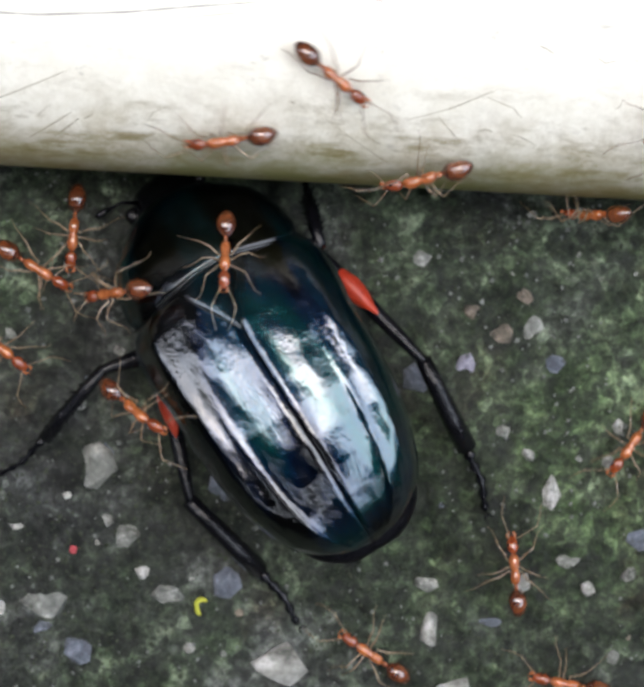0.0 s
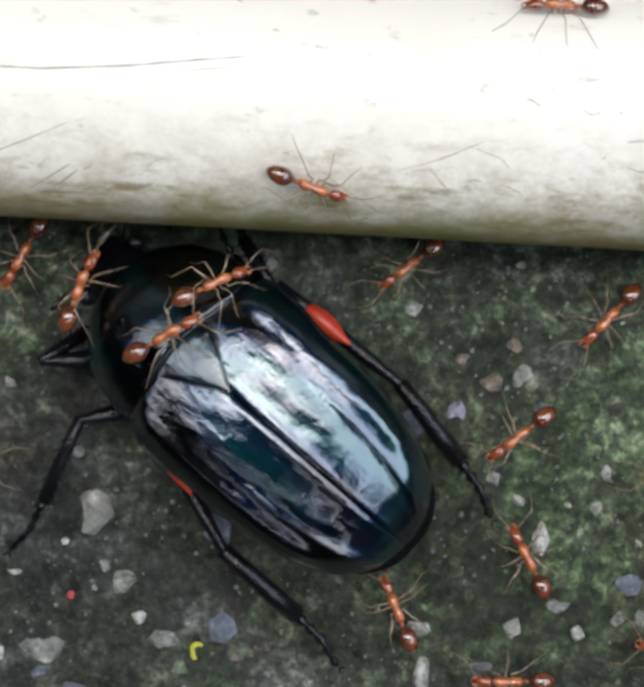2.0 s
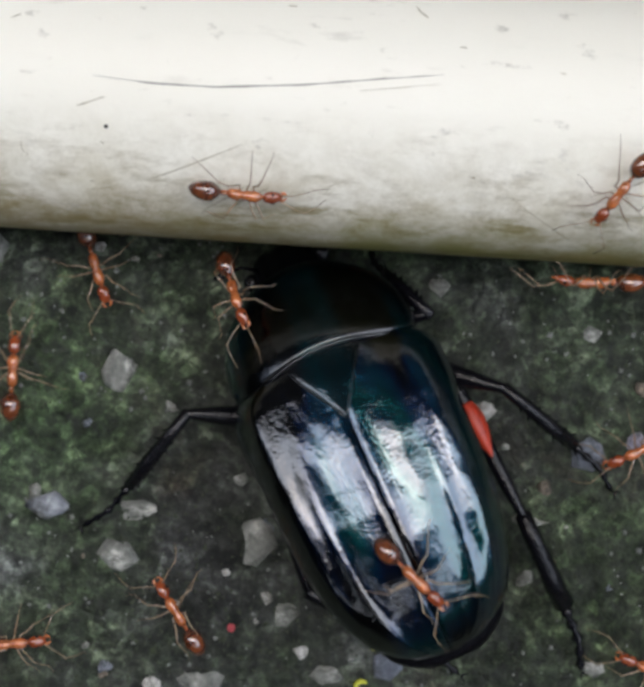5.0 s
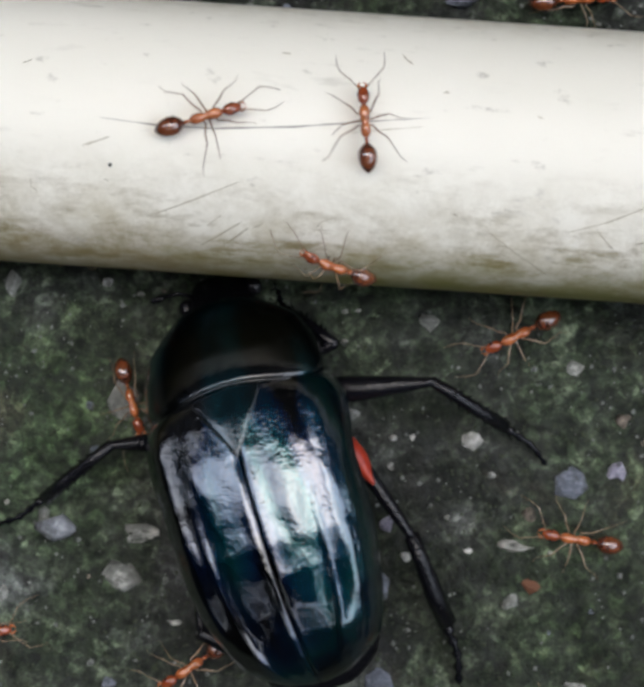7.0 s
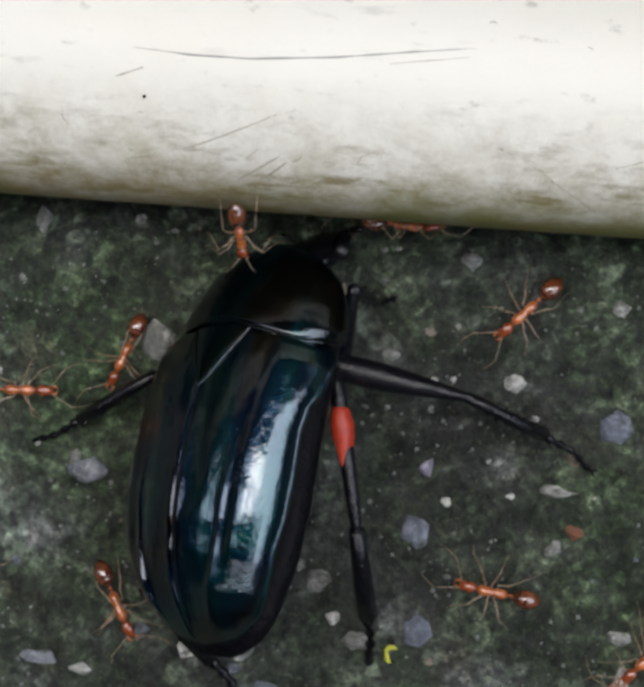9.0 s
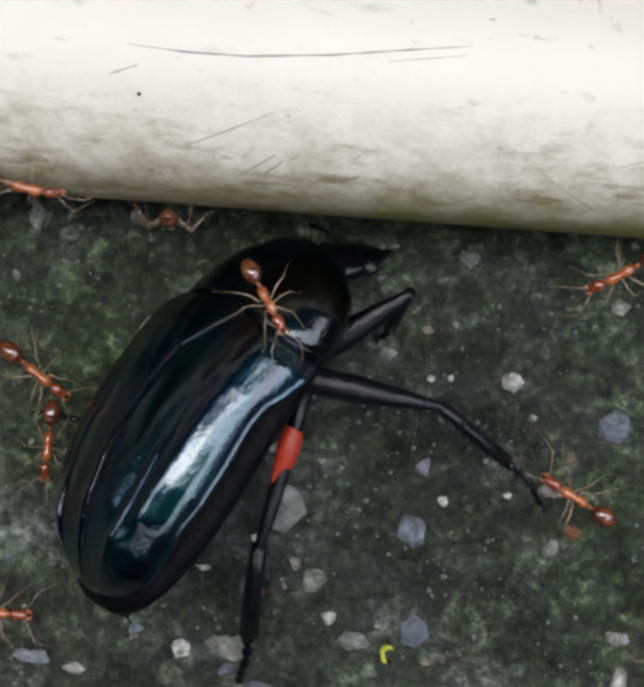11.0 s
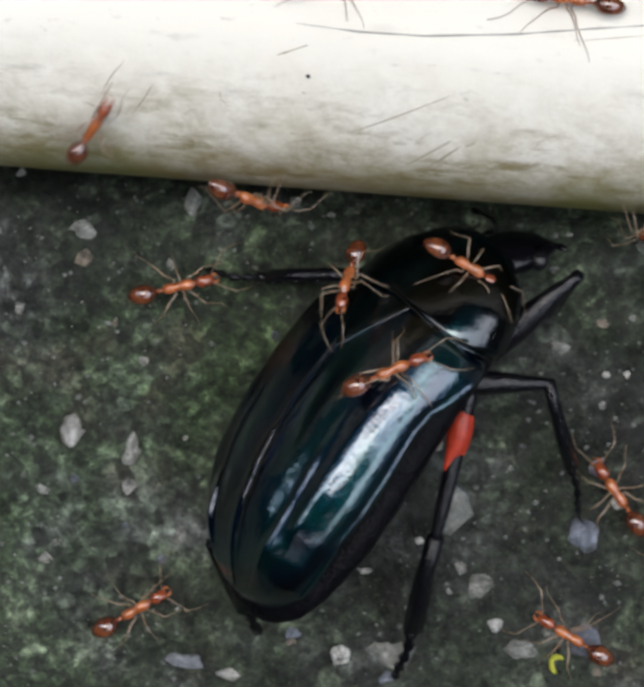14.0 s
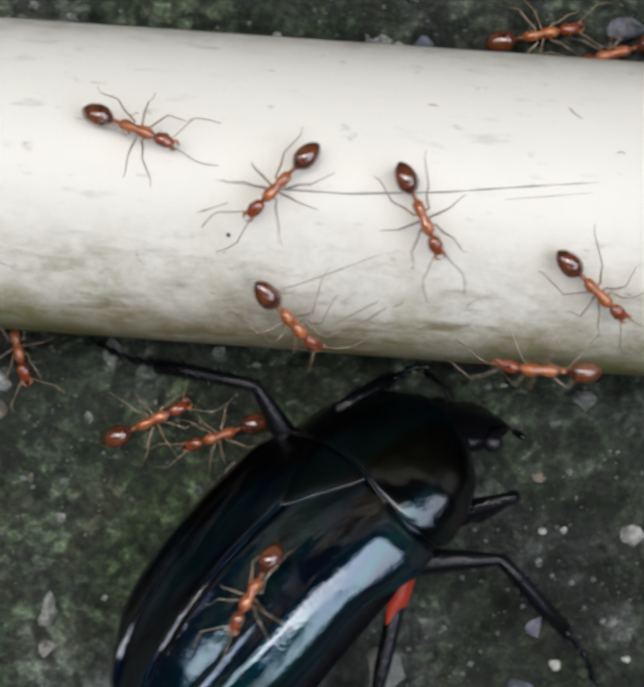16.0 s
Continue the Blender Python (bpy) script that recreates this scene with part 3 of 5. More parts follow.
def elytron(side):
    bm = bmesh.new()
    ny, nv = 90, 60
    grid = []
    for j in range(ny + 1):
        y = -9.2 + 14.15 * j / ny
        wd, tl = profile(y, WIDE), profile(y, TALL)
        row = []
        for i in range(nv + 1):
            a = math.radians(90 * i / nv)
            x = wd * math.sin(a) ** 0.86 + 0.03
            low = profile(y, RIM)
            z = low + (0.95 * tl - low) * max(0.0, math.cos(a)) ** 0.60
            # two blunt lengthwise ribs, a hollow beside the suture, a hump at the shoulder and one near the tip
            u = i / nv
            rib = 0.10 * math.exp(-((u - 0.58) / 0.11) ** 2) * smoothstep(-8, -5, y) * smoothstep(4.5, 0.5, y)
            hollow = -0.20 * math.exp(-((u - 0.32) / 0.13) ** 2) * smoothstep(-7.6, -5.2, y) * smoothstep(2.5, -2.0, y)
            hump = 0.26 * math.exp(-((u - 0.55) / 0.12) ** 2 - ((y - 3.2) / 1.3) ** 2) + 0.26 * math.exp(-((u - 0.42) / 0.13) ** 2 - ((y + 6.9) / 1.1) ** 2)
            for at, high in ((0.36, 0.075), (0.60, 0.03)):
                rib += high * math.exp(-((u - at) / 0.026) ** 2) * smoothstep(-8.6, -7.4, y) * smoothstep(0.5, -4.0, y)
            seam = 0.10 * math.exp(-(u / 0.035) ** 2) * smoothstep(1.5, -1, y)
            dent = 0.075 * noise.noise((side * x * 0.55, y * 0.40, 7)) + 0.035 * noise.noise((side * x * 1.5, y * 0.7, 3)) + 0.012 * noise.noise((side * x * 4.0, y * 1.6, 8))
            dent += 0.010 * math.sin(u * 38) * smoothstep(0.1, 0.25, u) * smoothstep(0.95, 0.75, u) * smoothstep(3, -1, y)
            # the back is domed across, and a little raised outside the hollow
            z += 0.14 * smoothstep(0.8, 2.4, x) * smoothstep(2.5, 0.0, y) - 0.02 * x * x
            z += rib + hollow + hump + seam + dent - (0.12 if i == 0 else 0)
            row.append(bm.verts.new((side * x * MM, y * MM, z * MM)))
        grid.append(row)
    for j in range(ny):
        for i in range(nv):
            f = (grid[j][i], grid[j][i + 1], grid[j + 1][i + 1], grid[j + 1][i])
            bm.faces.new(f if side > 0 else f[::-1])
    # rolled lower rim gives the shell its thickness
    rim = []
    for j in range(ny + 1):
        c = grid[j][nv].co
        rim.append((bm.verts.new((c.x * 1.02, c.y, c.z - 0.14 * MM)), bm.verts.new((c.x * 0.93, c.y, c.z - 0.2 * MM))))
    for j in range(ny):
        for a, b, c, d in ((grid[j][nv], rim[j][0], rim[j + 1][0], grid[j + 1][nv]), (rim[j][0], rim[j][1], rim[j + 1][1], rim[j + 1][0])):
            bm.faces.new((a, b, c, d) if side > 0 else (d, c, b, a))
    return bm


for side in (1, -1):
    part("elytron", elytron(side), M_ELYTRA, beetle, "glossy black wing case with teal sheen")

# scutellum: a long triangular plate over the wing cases' front
bm = bmesh.new()
top, low = [], []
for j in range(13):
    y = 4.95 - 3.15 * j / 12
    half = 1.75 * (1 - (j / 12) ** 1.15) + 0.02
    tl = 0.95 * profile(y, TALL)
    top.append([bm.verts.new((half * k / 4 * MM, y * MM, (tl + 0.05 - 0.05 * abs(k / 4) ** 3 - 0.05 * (half * k / 4) ** 2) * MM)) for k in range(-4, 5)])
    low.append([bm.verts.new((half * s * 1.05 * MM, y * MM, (tl - 0.06 - 0.05 * half) * MM)) for s in (-1, 1)])
for a, b in zip(top, top[1:]):
    for k in range(8):
        bm.faces.new((a[k], b[k], b[k + 1], a[k + 1]))
for j in range(12):
    bm.faces.new((top[j][0], low[j][0], low[j + 1][0], top[j + 1][0]))
    bm.faces.new((top[j][8], top[j + 1][8], low[j + 1][1], low[j][1]))
for k in (0, 8):
    tube(bm, [tuple(row[k].co / MM) for row in top], [0.055] * 12 + [0.03], 6)
bmesh.ops.recalc_face_normals(bm, faces=bm.faces)
part("scutellum", bm, M_PRONOTUM, beetle, "triangular black plate between the wing cases")

# pronotum
bm = bmesh.new()
PW = [(4.75, 4.35), (5.2, 4.5), (6.5, 4.25), (7.8, 3.65), (8.8, 2.95), (9.35, 2.35)]
PT = [(4.75, 2.98), (5.4, 2.83), (6.5, 2.45), (7.8, 1.82), (8.8, 1.15), (9.35, 0.6)]
grid = []
for j in range(19):
    y0 = 4.75 + 4.6 * j / 18
    row = []
    for i in range(33):
        a = math.radians(-104 + 208 * i / 32)
        s = math.sin(a)
        y = y0 + (0.30 * math.cos(3.0 * a) * (1 - j / 18) - 0.55 * s * s * smoothstep(10, 18, j))
        wd, tl = profile(y0, PW), profile(y0, PT)
        row.append(bm.verts.new((wd * s * MM, y * MM, (tl * abs(math.cos(a)) ** 0.68 * (1 if abs(a) < math.pi / 2 else -0.5) - 0.25 * abs(s) ** 3) * MM)))
    grid.append(row)
for a, b in zip(grid, grid[1:]):
    for i in range(32):
        bm.faces.new((a[i], a[i + 1], b[i + 1], b[i]))
for row, dy in ((grid[0], 0.12), (grid[-1], -0.1)):
    inner = [bm.verts.new((v.co.x * 0.96, v.co.y + dy * MM, v.co.z * 0.93 - 0.2 * MM)) for v in row]
    for i in range(32):
        bm.faces.new((row[i], row[i + 1], inner[i + 1], inner[i]))
tube(bm, [tuple(v.co / MM) for v in grid[0][2:31]], [0.075] * 29, 6)
bmesh.ops.recalc_face_normals(bm, faces=bm.faces)
part("pronotum", bm, M_PRONOTUM, beetle, "smooth black shield behind the head with green sheen")

AB = [(-9.7, 0.3), (-9.4, 1.5), (-8.6, 2.65), (-7.2, 3.35), (-5.0, 3.85), (-2.5, 4.0), (0, 4.0), (3, 4.0), (5, 4.0), (7.5, 3.3), (9, 2.0)]
stations = []
for k in range(75):
    y = -9.5 + 18.5 * k / 74
    w0 = profile(y, AB)
    fold = 0.04 * (1 - abs(((y + 9.5) / 1.75) % 1.0 - 0.5) * 2) ** 3 * smoothstep(2, -1, y)
    stations.append((y, w0 - fold, w0 * 0.42 - fold, -0.45 - 0.15 * smoothstep(3, -6, y)))
part("abdomen", lathe(bmesh.new(), stations, 32), M_BELLY, beetle, "dull black ringed underside")
head = part("head", lathe(bmesh.new(), [(8.4, 1.4, 1.0, -0.9), (9.2, 1.75, 1.05, -1.5), (10.0, 1.65, 0.85, -2.1), (10.7, 1.4, 0.55, -2.7), (11.0, 1.15, 0.3, -2.95)], 20), M_BLACK, beetle)
for s in (-1, 1):
    part("eye", ellipsoid(bmesh.new(), (s * 1.75, 9.8, -2.0), (0.40, 0.44, 0.40)), M_BEETLE_EYE, head)
    bm = tube(bmesh.new(), [(s * 1.2, 10.2, -1.9), (s * 1.9, 10.6, -1.6), (s * 2.6, 10.6, -1.5)], [0.09, 0.08, 0.08])
    ellipsoid(bm, (s * 2.9, 10.6, -1.5), (0.42, 0.17, 0.15), 8, 6)
    part("antenna", bm, M_BLACK, head, "short clubbed antenna")

# legs: the femur ends at its origin (the knee); the tibia starts there
SHAPES = {"f": (6.0, 3.0, 2.0), "m": (8.0, 4.6, 3.3), "h": (7.6, 5.0, 3.6)}
femurs, tibias = {}, {}
for leg in ("rf", "rm", "rh", "lf", "lm", "lh"):
    fl, tl, sl = SHAPES[leg[1]]
    wide = {"f": 0.60, "m": 0.70, "h": 0.56}[leg[1]]
    tall = 0.55 if leg[1] == "h" else 0.70
    slim = 0.72 if leg[1] == "h" else 1.0
    bm = lathe(bmesh.new(), [(-fl, wide * 0.6, 0.35, 0), (-fl * 0.8, wide * slim * 0.92, tall * slim, 0), (-fl * 0.5, wide * 0.95 * slim, tall * slim, 0), (-fl * 0.2, wide * 0.6, tall * 0.64, 0), (-0.12, 0.24, 0.26, 0), (0.12, 0.14, 0.15, 0)], 12)
    thick = 0.48 if leg[1] == "h" else 0.34
    femur = part("femur", bm, M_LEG, beetle, "black upper leg")
    if leg[1] == "h":
        patch = lathe(bmesh.new(), [(-fl * 0.817, 0.15, 0.15, 0.03), (-fl * 0.782, wide * 0.68, 0.40, 0.03), (-fl * 0.722, wide * 0.92, 0.54, 0.03), (-fl * 0.645, wide * 1.06, 0.61, 0.03), (-fl * 0.567, wide * 1.00, 0.58, 0.03), (-fl * 0.498, wide * 0.80, 0.52, 0.03), (-fl * 0.438, wide * 0.60, 0.48, 0.03), (-fl * 0.378, wide * 0.40, 0.44, 0.03), (-fl * 0.335, wide * 0.2, 0.36, 0.02), (-fl * 0.32, 0.05, 0.1, 0.0)], 18)
        bmesh.ops.transform(patch, matrix=Matrix.Translation((0, fl * -0.12 * MM, 0)) @ Matrix.Diagonal((0.9, 0.82, 0.95, 1)), verts=patch.verts)
        part("patch", patch, M_RED, femur, "bright red swollen patch")
    bm = tube(bmesh.new(), [(0, -0.1, 0), (0, tl * 0.3, 0.05), (0.03, tl * 0.65, 0.03), (0, tl, 0)], [thick * 0.8, thick * 0.9, thick, thick * 1.02], 8)
    for k, y in enumerate((0.24, 0.36, 0.48, 0.60, 0.72, 0.84)):
        tube(bm, [(0.15, tl * y, 0.04 * (k % 2)), (0.40 + 0.10 * (k % 3 == 1), tl * y + 0.3, 0.05)], [0.10, 0.02], 5)
        tube(bm, [(-0.15, tl * (y + 0.05), 0.03), (-0.38 - 0.08 * (k % 2), tl * (y + 0.05) + 0.26, 0.08)], [0.08, 0.02], 5)
    tube(bm, [(0.08, tl - 0.05, 0), (0.42, tl + 0.7, 0)], [0.07, 0.015], 5)
    tibia = part("tibia", bm, M_LEG, beetle, "black spiny lower leg")
    pts, rad = [], []
    for k in range(11):
        y = tl + sl * k / 10
        pts.append((0.05 * math.sin(k * 0.9) + 0.55 * (k / 10) ** 2, y - 0.10 * (k / 10) ** 2, 0.04 * math.cos(k)))
        rad.append((0.70 if k % 2 else 0.32) * thick * (1 - 0.03 * k))
    rad[-1] = 0.06
    bm = tube(bmesh.new(), pts, rad, 7)
    for s in (-1, 1):
        tube(bm, [(pts[-1][0], tl + sl, 0), (pts[-1][0] + s * 0.16, tl + sl + 0.18, -0.03), (pts[-1][0] + s * 0.2, tl + sl + 0.36, -0.1)], [0.06, 0.05, 0.015], 5)
    part("tarsus", bm, M_LEG, tibia, "beaded foot ending in two claws")
    femurs[leg], tibias[leg] = femur, tibia

# ---- ants ----
LEGS = ((0.30, 0.62, (0.80, 0.72, 0.42), (1.25, 1.55, -0.55)), (0.30, 0.28, (1.05, 0.05, 0.50), (1.80, -0.05, -0.62)), (0.28, -0.05, (0.85, -0.85, 0.55), (1.40, -2.05, -0.62)))


def build_ant():
    ob = tagged(new("ant"), "orange-brown ant with a dark glossy gaster", "ant", "ants on the beetle and pipe")
    thorax = lathe(bmesh.new(), [(-0.64, 0.10, 0.11, 0.78), (-0.52, 0.20, 0.23, 0.82), (-0.30, 0.225, 0.28, 0.86), (-0.08, 0.215, 0.27, 0.87), (0.08, 0.165, 0.21, 0.86), (0.22, 0.185, 0.23, 0.88), (0.42, 0.225, 0.26, 0.91), (0.66, 0.245, 0.28, 0.92), (0.86, 0.205, 0.22, 0.90), (1.00, 0.11, 0.12, 0.89), (1.08, 0.09, 0.10, 0.88)], 14)
    bmesh.ops.transform(thorax, matrix=Matrix.Diagonal((1.14, 1, 1, 1)), verts=thorax.verts)
    part("thorax", thorax, M_ANT, ob)
    pet = lathe(bmesh.new(), [(-0.98, 0.07, 0.07, 0.72), (-0.84, 0.10, 0.17, 0.80), (-0.72, 0.10, 0.16, 0.80), (-0.58, 0.07, 0.07, 0.76)], 10)
    part("petiole", pet, M_ANT, ob)
    gas = lathe(bmesh.new(), [(-2.46, 0.02, 0.02, 0.64), (-2.41, 0.12, 0.12, 0.66), (-2.24, 0.29, 0.29, 0.71), (-1.98, 0.41, 0.41, 0.76), (-1.66, 0.465, 0.47, 0.80), (-1.34, 0.44, 0.44, 0.80), (-1.10, 0.29, 0.30, 0.77), (-0.98, 0.16, 0.17, 0.75), (-0.88, 0.07, 0.07, 0.74)], 16)
    bmesh.ops.transform(gas, matrix=Matrix.Diagonal((1.08, 1, 1, 1)), verts=gas.verts)
    part("gaster", gas, M_GASTER, ob, "dark banded glossy gaster")
    hd = part("head", lathe(bmesh.new(), [(1.04, 0.08, 0.08, 0.88), (1.11, 0.19, 0.18, 0.88), (1.24, 0.275, 0.25, 0.88), (1.44, 0.31, 0.275, 0.87), (1.64, 0.295, 0.24, 0.84), (1.82, 0.23, 0.17, 0.80), (1.93, 0.16, 0.11, 0.78), (1.97, 0.08, 0.05, 0.77)], 16), M_ANT_HEAD, ob, "reddish brown head")
    for s in (-1, 1):
        part("eye", ellipsoid(bmesh.new(), (s * 0.245, 1.54, 0.97), (0.07, 0.10, 0.065), 8, 6), M_EYE, hd)
        part("mandible", tube(bmesh.new(), [(s * 0.19, 1.88, 0.76), (s * 0.20, 2.06, 0.73), (s * 0.04, 2.20, 0.72)], [0.09, 0.07, 0.015], 6), M_ANT, hd)
        bm = tube(bmesh.new(), [(0, 0, 0), (s * 0.43, 0.60, 0.24), (s * 0.83, 1.10, 0.27), (s * 0.88, 1.60, -0.13), (s * 0.80, 2.15, -0.53)], [0.034, 0.027, 0.026, 0.024, 0.020], 6)
        feeler = part("antenna", bm, M_ANT_LEG, ob, "thin elbowed antenna")
        feeler.location = (s * 0.12 * MM, 1.78 * MM, 0.88 * MM)
        for hx, hy, knee, foot in LEGS:
            k, f = Vector((s * knee[0], knee[1], knee[2])), Vector((s * foot[0] * 0.9, foot[1] * 0.9, foot[2]))
            bm = tube(bmesh.new(), [(0, 0, 0), (s * 0.18, 0.02, -0.12), tuple(k * 0.55 + Vector((0, 0, 0.05))), tuple(k), tuple(k.lerp(f, 0.5)), tuple(k.lerp(f, 0.9)), tuple(f), tuple(f + Vector((s * 0.28, (f.y - k.y) * 0.3, -0.10)))],
                      [0.050, 0.050, 0.046, 0.032, 0.026, 0.021, 0.016, 0.011], 6)
            leg = part("leg", bm, M_ANT_LEG, ob, "long thin straw-coloured leg")
            leg.location = (s * hx * 0.6 * MM, hy * MM, 0.72 * MM)
    return ob


ant = build_ant()


def on_pipe(x, deg, heading):
    """The pose of an ant on the pipe: along it x, degrees from its top."""
    a = math.radians(deg)
    up = Vector((0, math.sin(a), math.cos(a)))
    return Matrix.Translation(Vector((x, 0, R)) * MM + up * R * MM) @ Matrix.Rotation(-a, 4, "X") @ pose(0, 0, 0, 0, 0, heading)


def stood(key):
    t, where, x, y, heading = key[:5]
    if where == "pipe":
        return on_pipe(x, y, heading)
    if where == "ground":
        return pose(x * MM, y * MM, (relief(x, y) + 0.05) * MM, 0, 0, heading)
    z, nx, ny = key[5:]
    up = Vector((nx, ny, math.sqrt(max(0.05, 1 - nx * nx - ny * ny))))
    tilt = Vector((0, 0, 1)).rotation_difference(up).to_matrix().to_4x4()
    return Matrix.Translation(Vector((x, y, z)) * MM) @ tilt @ pose(0, 0, 0, 0, 0, heading)


free_ants = [ant] + [copy_thing(ant, Matrix()) for _ in range(25 - 1)]


def roam(keys, size=0.91):
    """An ant that goes from key to key on its surface, its legs swinging in two sets of three."""
    ob = free_ants.pop()
    rows, swing, phase = [], [], random.Random(len(keys) * 31 + int(keys[0][2] * 10)).uniform(0, 6)
    last = None
    for step in range(0, 129):
        t = step / 8
        if t > keys[-1][0]:
            m = stood(keys[-1])
        else:
            i = max(k for k in range(len(keys)) if keys[k][0] <= t)
            a, b = keys[i], keys[min(i + 1, len(keys) - 1)]
            u = 0 if a is b else (t - a[0]) / (b[0] - a[0])
            turn = u * u * (3 - 2 * u)
            if a[1] == b[1]:
                m = stood((t, a[1], a[2] + (b[2] - a[2]) * u, a[3] + (b[3] - a[3]) * u, a[4] + (b[4] - a[4]) * turn, *(p + (q - p) * u for p, q in zip(a[5:], b[5:]))))
            else:
                ma, mb = stood(a), stood(b)
                m = Matrix.LocRotScale(ma.translation.lerp(mb.translation, u), ma.to_quaternion().slerp(mb.to_quaternion(), u), None)
        rows.append((t, m))
        if last is not None:
            phase += min(2.4, (m.translation - last).length / MM * 0.9)
        last = m.translation.copy()
        if step % 2 == 0:
            swing.append((t, 17 * math.sin(phase)))
    walk(ob, rows)
    ob.scale = (size,) * 3
    legs = [c for c in ob.children if c.name.split(".")[0] == "leg"]
    vary = random.Random(int(keys[0][2] * 77) + len(keys))
    for feeler in (c for c in ob.children if c.name.split(".")[0] == "antenna"):
        feeler.rotation_euler = (math.radians(vary.uniform(-12, 6)), 0, math.radians(vary.uniform(-28, 28)))
    for n, leg in enumerate(legs):
        off, lift = vary.uniform(-24, 24), vary.uniform(-9, 9)
        p = leg.location.copy()
        sign = 1 if (n + n // 3) % 2 else -1
        side = 1 if p.x > 0 else -1
        walk(leg, [(t, pose(p.x, p.y, p.z, 0, lift, off + sign * side * s)) for t, s in swing])


def aimed(origin, toward):
    """A pose at origin whose +y points toward a place; both in millimetres."""
    d = (Vector(toward) - Vector(origin)).normalized()
    x = d.cross(Vector((0, 0, 1))).normalized()
    z = x.cross(d)
    return Matrix.Translation(Vector(origin) * MM) @ Matrix((x, d, z)).transposed().to_4x4()


def stride(femur, tibia, hip, rows):
    """Knee and foot of a leg, in the beetle's space; the hind hips draw in as it rolls on its side."""
    far = []
    for t, kx, ky, kz, fx, fy, fz in rows:
        k = Vector((kx, ky, kz))
        out = 1.0 if abs(hip[1] - 3.6) > 0.1 else (1.4 if hip[0] > 0 else 1.2) if t < 6 else 0.85 if t < 9.5 else 0.66
        m = aimed((hip[0] * out, hip[1], hip[2]), k)
        m.translation = k * MM
        far.append((t, m))
    walk(femur, far)
    walk(tibia, [(t, aimed((kx, ky, kz), (fx, fy, fz))) for t, kx, ky, kz, fx, fy, fz in rows])


